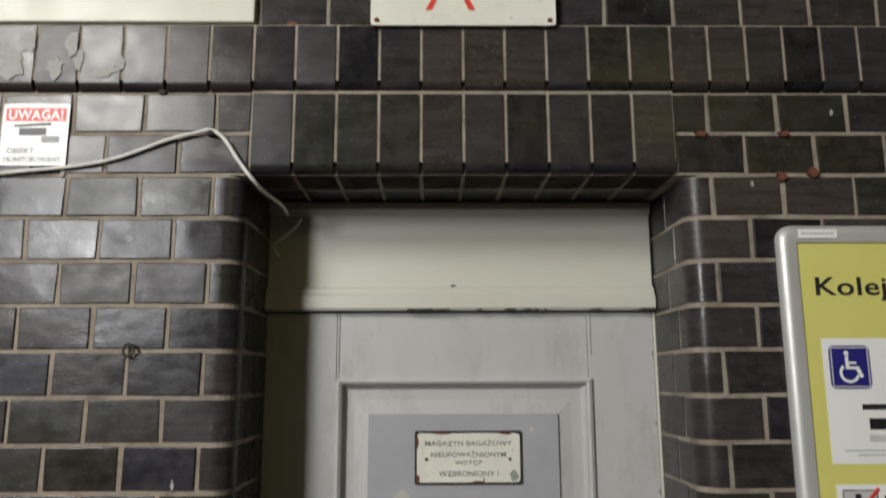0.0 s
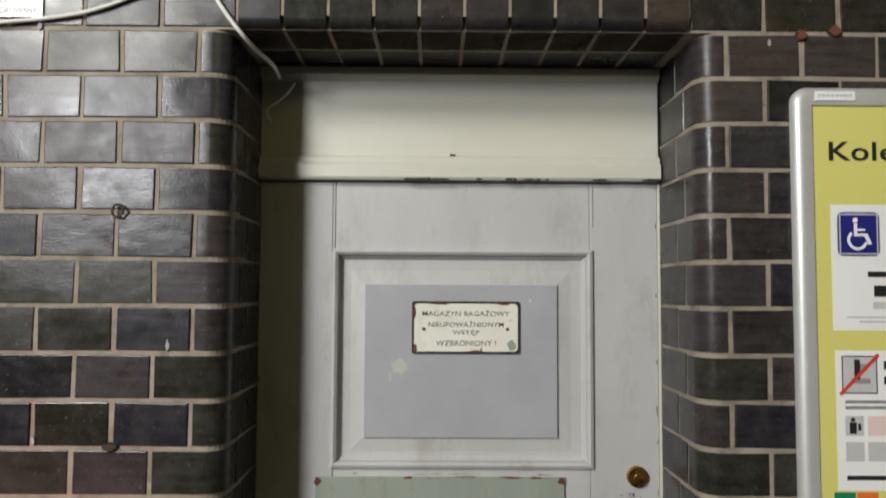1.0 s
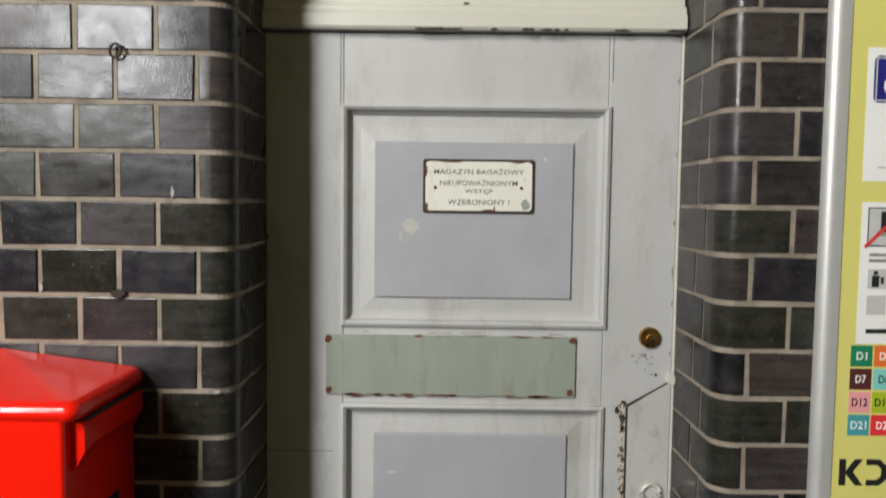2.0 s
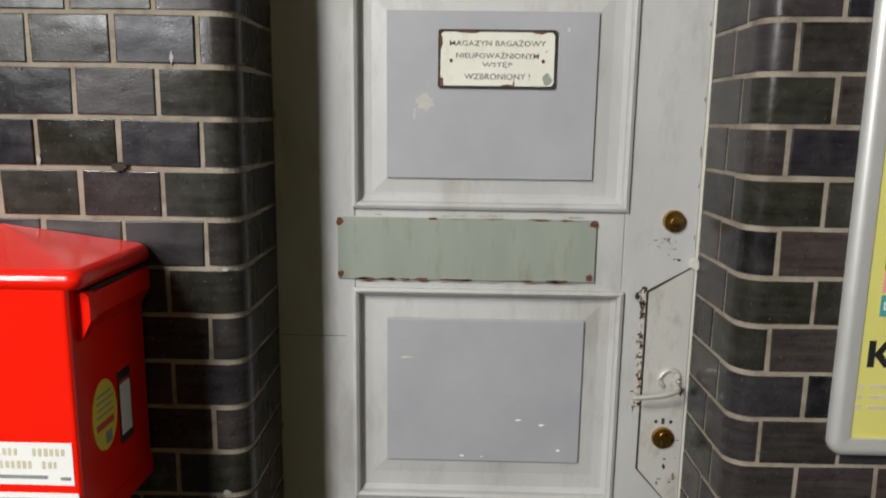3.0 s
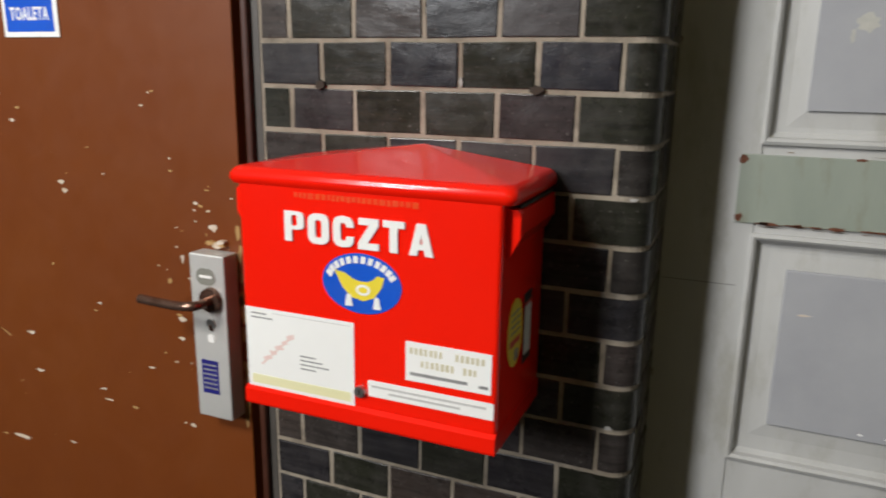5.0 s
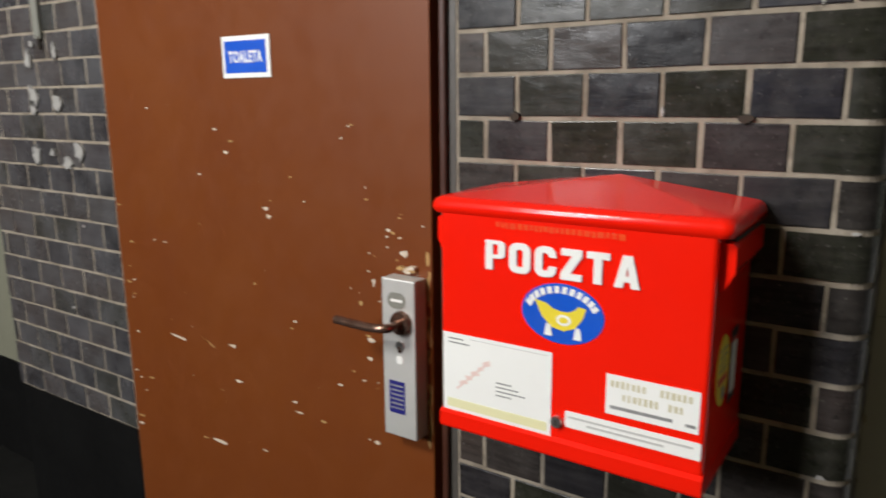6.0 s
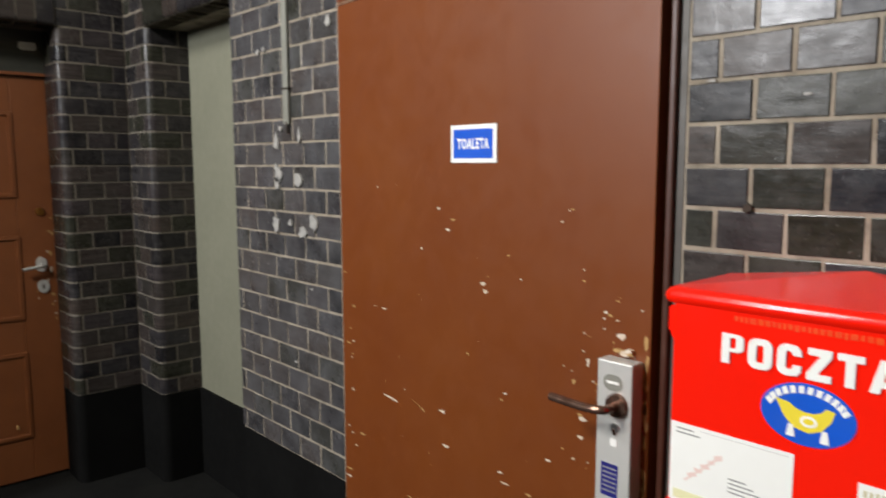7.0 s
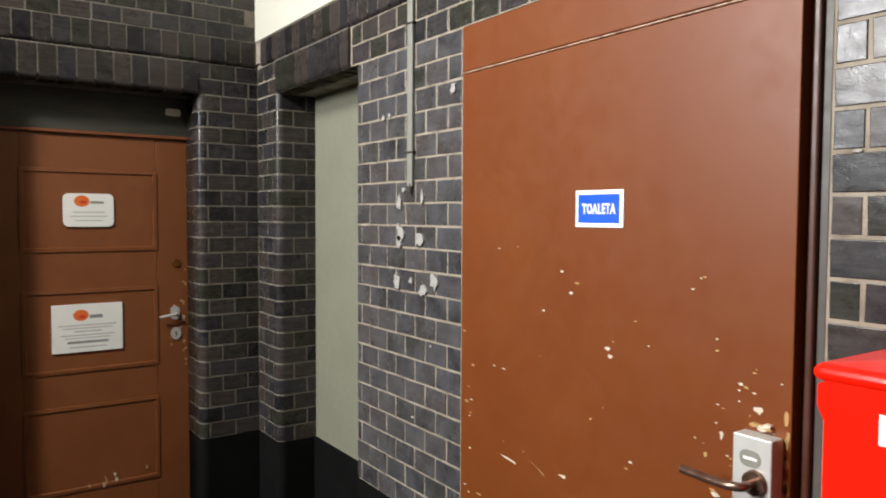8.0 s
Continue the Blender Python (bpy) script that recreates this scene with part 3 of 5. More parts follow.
# beam over the grey door
beam = thing("trim_1", "cream painted wooden transom beam over the grey door", "transom", (0, 0, 0), "structure")
part("board", box(LEFT_J, RIGHT_J - 0.004, DEEP - 0.008, DEEP + 0.05, 1.988, TOP + 0.05, 0.002), CREAM, beam)
lip = [(DEEP + 0.03, 1.940), (DEEP - 0.020, 1.940), (DEEP - 0.024, 1.945), (DEEP - 0.024, 1.968), (DEEP - 0.017, 1.976), (DEEP - 0.017, 1.984), (DEEP - 0.010, 1.989), (DEEP + 0.03, 1.989)]
part("moulding", prism(lip, LEFT_J, RIGHT_J - 0.004, "x"), CREAM, beam)
cove = [(DEEP, TOP - 0.004), (DEEP - 0.024, TOP - 0.004), (DEEP - 0.022, TOP - 0.018), (DEEP - 0.010, TOP - 0.028), (DEEP, TOP - 0.03)]
part("moulding", prism(cove, LEFT_J, RIGHT_J - 0.004, "x"), CREAM, beam)
rnd = random.Random(21)
# Dark blobs paint the shadow gap along the lip's lower edge.
for k in range(14):
    part("flake_or_shade", prism(blob_outline(rnd.uniform(0.42, 0.96), 1.941, 0.004 + 0.022 * rnd.random(), 0.001 + 0.002 * rnd.random(), 200 + k), DEEP - 0.0246, DEEP - 0.02, "y"), GAP, beam)
part("flake_or_shade", prism(blob_outline(0.567, 1.990, 0.006, 0.003, 230), DEEP - 0.0105, DEEP, "y"), GAP, beam)
part("threshold", box(LEFT_J, RIGHT_J, 0.12, 0.33, -0.01, 0.009), PLINTH, beam)

# notice on the grey door
plate = thing("notice_plate", "small chipped white enamel notice screwed to the grey door", "sign", (0.5955, DEEP + 0.0025, 1.650))
part("plate_edge", prism(rounded_outline(-0.1065, 0.1065, -0.0515, 0.0515, 0.005), -0.0035, 0.0, "y"), GAP, plate)
part("plate", prism(rounded_outline(-0.102, 0.102, -0.047, 0.047, 0.008), -0.0045, -0.003, "y"), ENAMEL, plate)
for words, z, w in (("MAGAZYN BAGAŻOWY", 0.029, 0.172), ("NIEUPOWAŻNIONYM", 0.0075, 0.148), ("WSTĘP", -0.0105, 0.054), ("WZBRONIONY !", -0.0305, 0.118)):
    lettering("lettering", words, 0, -0.0046, z, w, 0.0125 if "Ż" in words else 0.0105, DARK_GREY, plate, 0.006)
for x in (-0.083, 0.082):
    part("screw", rod((x, -0.003, -0.003), (x, -0.0065, -0.003), 0.0036, 0.003, 10), RUST, plate)
for x, z, a, b in ((-0.100, -0.040, 0.004, 0.010), (-0.101, 0.03, 0.003, 0.012), (0.02, -0.046, 0.014, 0.002), (-0.05, 0.0465, 0.02, 0.002), (0.075, 0.046, 0.016, 0.002), (0.03, -0.0435, 0.0015, 0.006)):
    part("enamel_chip", prism(blob_outline(x, z, a, b, int(x * 1000) + 300), -0.0050, -0.004, "y"), RUST, plate)
part("enamel_chip", prism(blob_outline(0.090, -0.035, 0.009, 0.011, 6), -0.0050, -0.004, "y"), GREEN_GREY, plate)
smear = thing("paint_smear", "pale paint smear on the grey door's panel", "stain", (0.466, DEEP + 0.0025, 1.573))
part("smear", prism(blob_outline(0, 0, 0.021, 0.015, 31), -0.0006, 0.0, "y"), SMEAR, smear)
part("smear", prism(blob_outline(-0.019, -0.022, 0.004, 0.013, 32), -0.0006, 0.0, "y"), SMEAR, smear)

# ---- wide brown door beside the mailbox ----
def brown_door():
    d = thing("door_2", "wide flat brown door with many chipped paint marks", "door", (0, 0, 0), "structure")
    part("leaf", box(TOI_L + 0.006, -0.577, -0.004, 0.045, 0.012, 2.016, 0.002), BROWN, d)
    part("frame", box(TOI_L, TOI_R - 0.004, -0.001, 0.12, 2.026, TOP - 0.002, 0.002), BROWN, d, "brown boarded head of the door frame")
    part("bead", box(TOI_L + 0.002, -0.577, -0.006, 0.0, 2.0175, 2.0225, 0.001), BEAD, d, "pale worn bead along the door's top")
    part("frame", box(-0.552, TOI_R - 0.014, -0.012, 0.12, 0.0, 2.024, 0.004), BROWN_DARK, d, "dark brown frame post")
    part("frame", box(-0.577, -0.550, 0.030, 0.12, 0.0, 2.024), BROWN_DARK, d)
    part("seal", box(TOI_R - 0.0135, TOI_R + 0.004, 0.0, 0.10, PLINTH_Z, TOP - 0.002, 0.002), FAR_BRICK, d, "grey mortar fillet along the frame")
    # chips in the paint, crowded round the lock
    rnd = random.Random(12)
    spots = [(-1.217, 1.427, 0.009, 0.004), (-1.162, 1.400, 0.010, 0.005), (-1.182, 1.373, 0.008, 0.006), (-1.287, 1.315, 0.006, 0.004), (-0.778, 1.444, 0.008, 0.004),
             (-0.809, 1.415, 0.008, 0.004), (-0.788, 1.441, 0.004, 0.003), (-0.968, 1.324, 0.006, 0.003), (-1.054, 1.246, 0.011, 0.008), (-1.046, 1.227, 0.011, 0.008),
             (-1.036, 1.265, 0.005, 0.003), (-0.927, 1.271, 0.005, 0.003), (-0.746, 1.314, 0.005, 0.004), (-0.745, 1.289, 0.006, 0.004), (-1.500, 1.125, 0.008, 0.003),
             (-1.455, 1.123, 0.011, 0.003), (-1.107, 1.055, 0.005, 0.006), (-1.483, 1.478, 0.008, 0.003), (-0.975, 0.980, 0.008, 0.005), (-0.988, 0.961, 0.008, 0.004)]
    spots += [(-1.203, 0.876, 0.018, 0.007), (-1.192, 0.782, 0.017, 0.006), (-1.571, 0.709, 0.017, 0.004), (-0.990, 0.772, 0.012, 0.004), (-0.975, 0.748, 0.016, 0.004),
              (-0.897, 0.744, 0.015, 0.005), (-0.836, 0.851, 0.012, 0.004), (-1.284, 0.587, 0.038, 0.008), (-1.346, 0.583, 0.015, 0.003), (-1.107, 0.611, 0.012, 0.004),
              (-1.645, 0.550, 0.021, 0.005), (-1.646, 0.575, 0.017, 0.004), (-0.733, 0.735, 0.010, 0.007), (-0.754, 0.737, 0.006, 0.003), (-0.750, 0.985, 0.012, 0.005),
              (-0.744, 0.976, 0.013, 0.009), (-0.747, 0.933, 0.012, 0.006), (-0.796, 0.893, 0.006, 0.003), (-0.767, 0.877, 0.008, 0.004)]
    spots += [(-0.687, 1.228, 0.007, 0.005), (-0.675, 1.223, 0.009, 0.006), (-0.657, 1.214, 0.008, 0.003), (-0.691, 1.214, 0.005, 0.003), (-0.658, 1.256, 0.006, 0.003),
              (-0.599, 1.244, 0.005, 0.003), (-0.646, 1.182, 0.013, 0.012), (-0.769, 1.058, 0.006, 0.011), (-0.730, 1.111, 0.006, 0.014), (-0.715, 1.069, 0.005, 0.003)]
    known = len(spots)
    for k in range(52):
        if k < 26:
            a, q = rnd.uniform(0, 6.28), rnd.random() ** 0.7
            spots.append((-0.70 + 0.10 * q * math.cos(a), 1.05 + 0.26 * q * math.sin(a), 0.0015 + 0.004 * rnd.random(), 0.001 + 0.0025 * rnd.random()))
        elif k < 38:
            spots.append((-1.655 + 0.06 * rnd.random() ** 2, rnd.uniform(0.55, 1.25), 0.004 + 0.010 * rnd.random(), 0.0015 + 0.003 * rnd.random()))
        else:
            spots.append((rnd.uniform(-1.62, -0.60), 0.50 + 1.1 * rnd.random() ** 1.3, 0.001 + 0.003 * rnd.random() ** 2, 0.001 + 0.002 * rnd.random() ** 2))
    # two long scratches
    for x0, z0, x1, z1, mat in ((-1.468, 0.862, -1.398, 0.856, CHIP), (-1.337, 0.877, -1.278, 0.857, CHIP_WOOD)):
        part("scratch", prism([(x0, z0 + 0.002), (x0 + 0.02, z0 - 0.003), (x1, z1 - 0.003), (x1 - 0.004, z1 + 0.003), ((x0 + x1) / 2, (z0 + z1) / 2 + 0.004)], -0.0049, -0.0035, "y"), mat, d)
    for k, (x, z, a, b) in enumerate(spots):
        part("paint_chip", prism(blob_outline(x, z, a * 0.8, b * 0.65, 400 + k, 9, 0.5), -0.0049, -0.0035, "y"), (CHIP, CHIP_WOOD, CHIP)[k % 3] if k < known else (CHIP_WOOD, CHIP)[k % 2], d)
    for k in range(24):
        part("paint_chip", prism(blob_outline(-0.586 + rnd.uniform(-0.003, 0.004), rnd.uniform(0.72, 1.19), 0.0045, 0.006 + 0.02 * rnd.random(), 560 + k, 9), -0.0050, -0.0035, "y"), CHIP_WOOD, d)
    for k in range(7):
        part("splinter", prism(blob_outline(-0.645 + rnd.uniform(-0.03, 0.03), 1.150 + rnd.uniform(-0.008, 0.012), 0.009, 0.005, 580 + k, 9, 0.5), -0.010 - 0.001 * k, -0.003, "y"), (CHIP, CHIP_WOOD)[k % 2], d)
    # lock case
    x0, x1, z0, z1, yf = -0.676, -0.592, 0.793, 1.138, -0.046
    c = part("lock_case", box(x0, x1, yf, -0.004, z0, z1, 0.003, 2), ALU, d, "long silver lock case with a card reader")
    mx = (x0 + x1) / 2
    part("reader_dial", prism(rounded_outline(mx - 0.026, mx + 0.020, 1.076, 1.110, 0.016), yf - 0.001, yf + 0.002, "y"), PVC, c)
    # plain white bar across the dial
    part("dial_bar", box(mx - 0.018, mx + 0.012, yf - 0.0018, yf, 1.090, 1.096, 0.001), WHITE, c)
    h = part("lever_handle", tube(glide([(-0.625, yf, 1.048), (-0.625, yf - 0.040, 1.048), (-0.640, yf - 0.052, 1.047), (-0.68, yf - 0.053, 1.045), (-0.760, yf - 0.050, 1.046)], 6), 0.0095, 12), BRONZE, d, "brown coated lever handle", True)
    part("rosette", rod((-0.625, yf + 0.001, 1.048), (-0.625, yf - 0.010, 1.048), 0.026, 0.024, 24), BRONZE, h, smooth=True)
    part("keyhole", rod((-0.630, yf + 0.001, 0.998), (-0.630, yf - 0.004, 0.998), 0.011, 0.010, 20), STEEL, c, smooth=True)
    part("keyhole", box(-0.634, -0.626, yf - 0.0046, yf, 0.983, 0.997, 0.002), BRONZE, c)
    part("button", prism(rounded_outline(-0.640, -0.624, 0.958, 0.974, 0.004), yf - 0.0015, yf, "y"), WHITE, c)
    st = part("sticker", box(-0.661, -0.620, yf - 0.0008, yf, 0.846, 0.918), NAVY, c, "navy blue sticker with unreadable lines")
    for k in range(6):
        part("text_bar", box(-0.657, -0.624, yf - 0.0012, yf, 0.856 + 0.010 * k, 0.8595 + 0.010 * k), GREY_PRINT, st)


brown_door()
sign = thing("toilet_sign", "small blue and white plastic sign on the brown door", "sign", (-1.088, -0.004, 1.5935))
part("plate", box(-0.080, 0.080, -0.003, 0, -0.047, 0.047, 0.001), WHITE, sign)
part("field", box(-0.070, 0.068, -0.0036, -0.002, -0.036, 0.036), BLUE, sign)
lettering("lettering", "TOALETA", 0.0, -0.0036, 0.0, 0.112, 0.027, WHITE, sign, 0.034)

# ---- panelled brown door of the return wall ----
def return_door():
    d = thing("door_3", "old brown painted panelled door with two white notices", "door", (RET_X - 0.215, RET_J, 0), "structure")
    # built facing +x: y runs from the lock edge (0) to the hinge edge
    w = RET_J - LDOOR_END
    part("stile", box(-0.045, 0, -0.155, 0.0, 0.012, 1.955, 0.002), BROWN_OLD, d)
    part("stile", box(-0.045, 0, -w, -w + 0.115, 0.012, 1.955, 0.002), BROWN_OLD, d)
    y0, y1 = -w + 0.115, -0.155
    for z0, z1 in ((1.785, 1.955), (1.205, 1.395), (0.640, 0.810), (0.012, 0.225)):
        part("rail", box(-0.045, -0.0006, y0 + 0.0005, y1 - 0.0005, z0, z1, 0.002), BROWN_OLD, d)
    for z0, z1 in ((1.395, 1.785), (0.810, 1.205), (0.225, 0.640)):
        bm = loft([[(x, y0 + i, z0 + i), (x, y1 - i, z0 + i), (x, y1 - i, z1 - i), (x, y0 + i, z1 - i)]
                   for i, x in ((-0.005, 0.0), (-0.003, 0.008), (0.012, 0.009), (0.020, -0.004), (0.026, -0.018), (0.036, -0.019), (0.070, -0.002), (0.074, -0.002))])
        part("panel", bm, BROWN_OLD, d)
    cyl = part("cylinder_lock", rod((0, -0.058, 1.321), (0.010, -0.058, 1.321), 0.020, 0.017, 20), BRASS, d, "worn brass cylinder", True)
    h = part("lever_handle", tube(glide([(0.002, -0.066, 1.062), (0.036, -0.066, 1.062), (0.044, -0.080, 1.060), (0.046, -0.155, 1.050)], 5), 0.008, 10), ALU, d, "steel lever handle", True)
    part("rosette", prism(rounded_outline(-0.090, -0.044, 1.030, 1.098, 0.02), 0.0, 0.008, "x"), ALU, h)
    part("lock_escutcheon", prism(ellipse(-0.063, 0.957, 0.026, 0.032, 20), 0.0, 0.008, "x"), ALU, d)
    part("keyhole", box(0.0075, 0.009, -0.066, -0.060, 0.945, 0.970), GAP, d)
    rnd = random.Random(33)
    for k in range(26):
        if k < 12:
            y, z = -0.012 - 0.03 * rnd.random() ** 2, rnd.uniform(0.6, 1.3)
        elif k < 19:
            y, z = -0.065 + rnd.uniform(-0.03, 0.05), rnd.uniform(0.86, 1.13)
        else:
            y, z = rnd.uniform(-0.62, -0.2), rnd.uniform(0.23, 0.29)
        part("paint_chip", prism(blob_outline(y, z, 0.003 + 0.006 * rnd.random(), 0.003 + 0.012 * rnd.random(), 700 + k, 9), -0.001, 0.0012 if k < 19 else 0.0092, "x"), CHIP_WOOD if k % 2 else CHIP, d)
    part("transom", box(-0.06, 0.012, -w, 0, 1.972, TOP + 0.05, 0.003), TRANSOM_SHADED, d, "painted transom board, the lintel's shade put into its dark colour")
    part("bead", box(-0.02, 0.022, -w, 0, 1.957, 1.972, 0.003), BROWN_OLD, d)
    part("sticker", prism(rounded_outline(-0.105, -0.030, 2.075, 2.112, 0.012), 0.011, 0.0132, "x"), WHITE, d, "small pale sticker")


return_door()


def notice(cy, cz, w, h, r, bars):
    """A white notice on the return wall's door, centre at cy, cz, with its round orange mark and unreadable lines."""
    n = thing("door_notice", "white notice with orange round mark on the brown door", "sign", (RET_X - 0.2145, cy, cz))
    part("plate", prism(rounded_outline(-w / 2, w / 2, -h / 2, h / 2, r), 0.0, 0.012, "x"), WHITE, n)
    part("mark", prism(ellipse(-0.03, h * 0.27, 0.034, 0.027, 24), 0.011, 0.0126, "x"), LINE["orange"], n, "round orange mark")
    part("mark_shade", prism(ellipse(-0.024, h * 0.24, 0.016, 0.008, 16), 0.011, 0.0131, "x"), RED_PRINT, n)
    part("mark_bar", box(0.011, 0.0126, 0.008, 0.066, h * 0.20, h * 0.27), GREY_PRINT, n)
    for z, half, t in bars:
        part("text_bar", box(0.011, 0.0126, -half, half, z - t / 2, z + t / 2), PALE_PRINT if t < 0.008 else GREY_PRINT, n)


notice(-0.7715, 1.592, 0.222, 0.160, 0.025, [(-0.01, 0.07, 0.005), (-0.03, 0.08, 0.005), (-0.05, 0.06, 0.005)])
notice(-0.784, 1.022, 0.312, 0.232, 0.004, [(0.014, 0.13, 0.006), (0.000, 0.11, 0.006), (-0.016, 0.06, 0.007), (-0.034, 0.12, 0.006), (-0.048, 0.10, 0.005), (-0.068, 0.09, 0.011), (-0.092, 0.08, 0.006)])

# ---- red mailbox ----
def mailbox():
    d = thing("mailbox", "glossy red metal wall mailbox with white lettering and stickers", "mailbox", (-0.1905, 0, 0.955))
    w, f = 0.2145, -0.225
    part("body", box(-w, w, f, -0.004, 0.028, 0.372, 0.006, 3), RED, d)
    base = [(-0.004, 0.0), (f - 0.004, 0.0), (f - 0.006, 0.004), (f - 0.006, 0.026), (f, 0.031), (-0.004, 0.031)]
    part("base", prism(base, -w - 0.001, w + 0.001, "x"), RED, d)
    part("back_plate", box(-w + 0.02, w - 0.02, -0.006, 0.004, 0.05, 0.36), RED, d)
    # lid: a shallow half pyramid against the wall with a rolled edge
    def ring(o, z, fr):
        return [(x, y, z) for x, y in rounded_outline(-w - o, w + o, f - fr, -0.003, 0.016, 4)]
    rings = [ring(-0.004, 0.366, -0.006)] + [ring(0.004 + 0.016 * math.cos(radians(a)), 0.3735 + 0.016 * math.sin(radians(a)), -0.012 + 0.016 * math.cos(radians(a))) for a in range(-40, 91, 13)]
    lid = part("lid", loft(rings, caps=False), RED, d, smooth=True)
    bm = bmesh.new()
    edge = [bm.verts.new(p) for p in ring(0.0040, 0.3895, -0.0120)]
    apex = bm.verts.new((0.0, -0.005, 0.416))
    for k in range(len(edge)):
        bm.faces.new((edge[k], edge[(k + 1) % len(edge)], apex))
    part("lid_top", bm, RED, lid)
    # posting hood on both flanks
    for s in (-1, 1):
        prof = [(s * (w - 0.002), 0.296), (s * (w + 0.003), 0.296), (s * (w + 0.016), 0.318), (s * (w + 0.016), 0.352), (s * (w - 0.002), 0.352)]
        hood = part("hood", prism(prof, -0.190, -0.010, "y"), RED, d)
        flange = [(s * (w - 0.001), 0.288), (s * (w + 0.006), 0.290), (s * (w + 0.019), 0.316), (s * (w + 0.019), 0.350), (s * (w + 0.014), 0.355), (s * (w - 0.001), 0.355)]
        part("flange", prism(flange, -0.205, -0.188, "y"), RED, hood)
        part("slot", box(*sorted((s * (w + 0.0005), s * (w + 0.013))), -0.188, -0.012, 0.353, 0.358), GAP, d)
    block_word(-0.129, f, 0.282, 0.245, 0.046, WHITE, d)
    worn = random.Random(8)
    x = -0.112
    while x < 0.088:
        step = worn.uniform(0.007, 0.013)
        part("worn_letter", box(x, x + step - 0.003, f - 0.0005, f + 0.001, 0.3475 + worn.uniform(0, 0.002), 0.357), RED_FADED, d)
        x += step
    # oval emblem: blue field, yellow horn, white arc
    e = part("emblem", prism(ellipse(0.0005, 0.229, 0.066, 0.046, 40), f - 0.0012, f, "y"), BLUE, d, "oval blue emblem with a yellow horn")
    horn = [(-0.044, 0.246), (-0.025, 0.243), (-0.014, 0.236), (-0.002, 0.233), (0.010, 0.233), (0.020, 0.237), (0.027, 0.244), (0.039, 0.242), (0.034, 0.226), (0.022, 0.210), (0.004, 0.203), (-0.016, 0.207), (-0.031, 0.221)]
    part("horn", prism(horn, f - 0.0018, f, "y"), BRIGHT_YELLOW, e)
    part("horn_loop", prism(ellipse(0.004, 0.220, 0.012, 0.0085, 20), f - 0.0022, f, "y"), WHITE, e)
    part("horn_loop", prism(ellipse(0.004, 0.220, 0.0075, 0.0045, 16), f - 0.0026, f, "y"), BRIGHT_YELLOW, e)
    for x in (-0.021, 0.026):
        part("tassel", prism([(x - 0.003, 0.211), (x + 0.004, 0.211), (x + 0.007, 0.193), (x - 0.006, 0.193)], f - 0.0023, f, "y"), WHITE, e)
    for k in range(12):
        a = radians(162 - 12.6 * k)
        cx, cz, tilt = 0.0005 + 0.056 * math.cos(a), 0.229 + 0.0365 * math.sin(a), (a - math.pi / 2) * 0.7
        bit = [(u * math.cos(tilt) - v * math.sin(tilt) + cx, u * math.sin(tilt) + v * math.cos(tilt) + cz) for u, v in ((-0.0042, -0.0055), (0.0036, -0.0052), (0.0044, 0.0055), (-0.0034, 0.0052))]
        part("text_bar", prism(bit, f - 0.0018, f, "y"), WHITE, e)
    # stickers on the front
    s = part("sticker", box(-0.211, -0.0135, f - 0.001, f, 0.031, 0.166), WHITE, d, "white form sticker with pale yellow foot")
    part("foot_band", box(-0.203, -0.020, f - 0.0014, f, 0.037, 0.052), mottled("pale_yellow_print", (0.74, 0.72, 0.42), (0.78, 0.76, 0.5), (0.4, 0.5), 5, 60, 0.04), s)
    for x, z, n in ((-0.200, 0.158, 2), (-0.110, 0.098, 4)):
        for k in range(n):
            part("text_bar", box(x, x + 0.028 + 0.012 * (k % 3), f - 0.0014, f, z - 0.007 * k - 0.0022, z - 0.007 * k), GREY_PRINT, s)
    part("rule", box(-0.160, -0.020, f - 0.0013, f, 0.1595, 0.1605), PALE_PRINT, s)
    part("stamp_stroke", prism([(-0.185, 0.072), (-0.182, 0.070), (-0.120, 0.128), (-0.123, 0.131)], f - 0.0014, f, "y"), PINK_PRINT, s)
    for k in range(5):
        part("stamp_stroke", prism(blob_outline(-0.172 + 0.011 * k, 0.084 + 0.010 * k, 0.008, 0.004, 900 + k, 8, 0.5), f - 0.0013, f, "y"), PINK_PRINT, s)
    l1 = part("sticker", box(0.073, 0.206, f - 0.001, f, 0.091, 0.152), WHITE, d, "white sticker with two ochre lines of print")
    rnd = random.Random(3)
    for z, words in ((0.1385, (0.080, 0.138, 0.152, 0.200)), (0.120, (0.098, 0.152, 0.164, 0.184))):
        for x, end in zip(words[::2], words[1::2]):
            while x < end - 0.004:
                tall = rnd.choice((0.0048, 0.0055, 0.0055))
                part("text_bar", box(x, x + rnd.uniform(0.0035, 0.0052), f - 0.0014, f, z - tall, z + tall), OCHRE_PRINT, l1)
                x += 0.0078
    part("text_bar", box(0.080, 0.170, f - 0.0014, f, 0.100, 0.105), GREY_PRINT, l1)
    part("text_bar", box(0.188, 0.202, f - 0.0014, f, 0.0985, 0.103), GREY_PRINT, l1)
    l2 = part("sticker", prism(rounded_outline(0.010, 0.211, 0.053, 0.079, 0.003), f - 0.001, f, "y"), WHITE, d, "long white strip sticker")
    for z, a, b in ((0.070, 0.016, 0.200), (0.062, 0.045, 0.160)):
        part("text_bar", box(a, b, f - 0.0014, f, z - 0.0018, z + 0.0018), PALE_PRINT, l2)
    k = part("lock", rod((-0.003, f + 0.001, 0.058), (-0.003, f - 0.006, 0.058), 0.010, 0.009, 18), STEEL, d, "small steel lock", True)
    part("keyhole", box(-0.0045, -0.0015, f - 0.0066, f - 0.005, 0.053, 0.063), GAP, k)
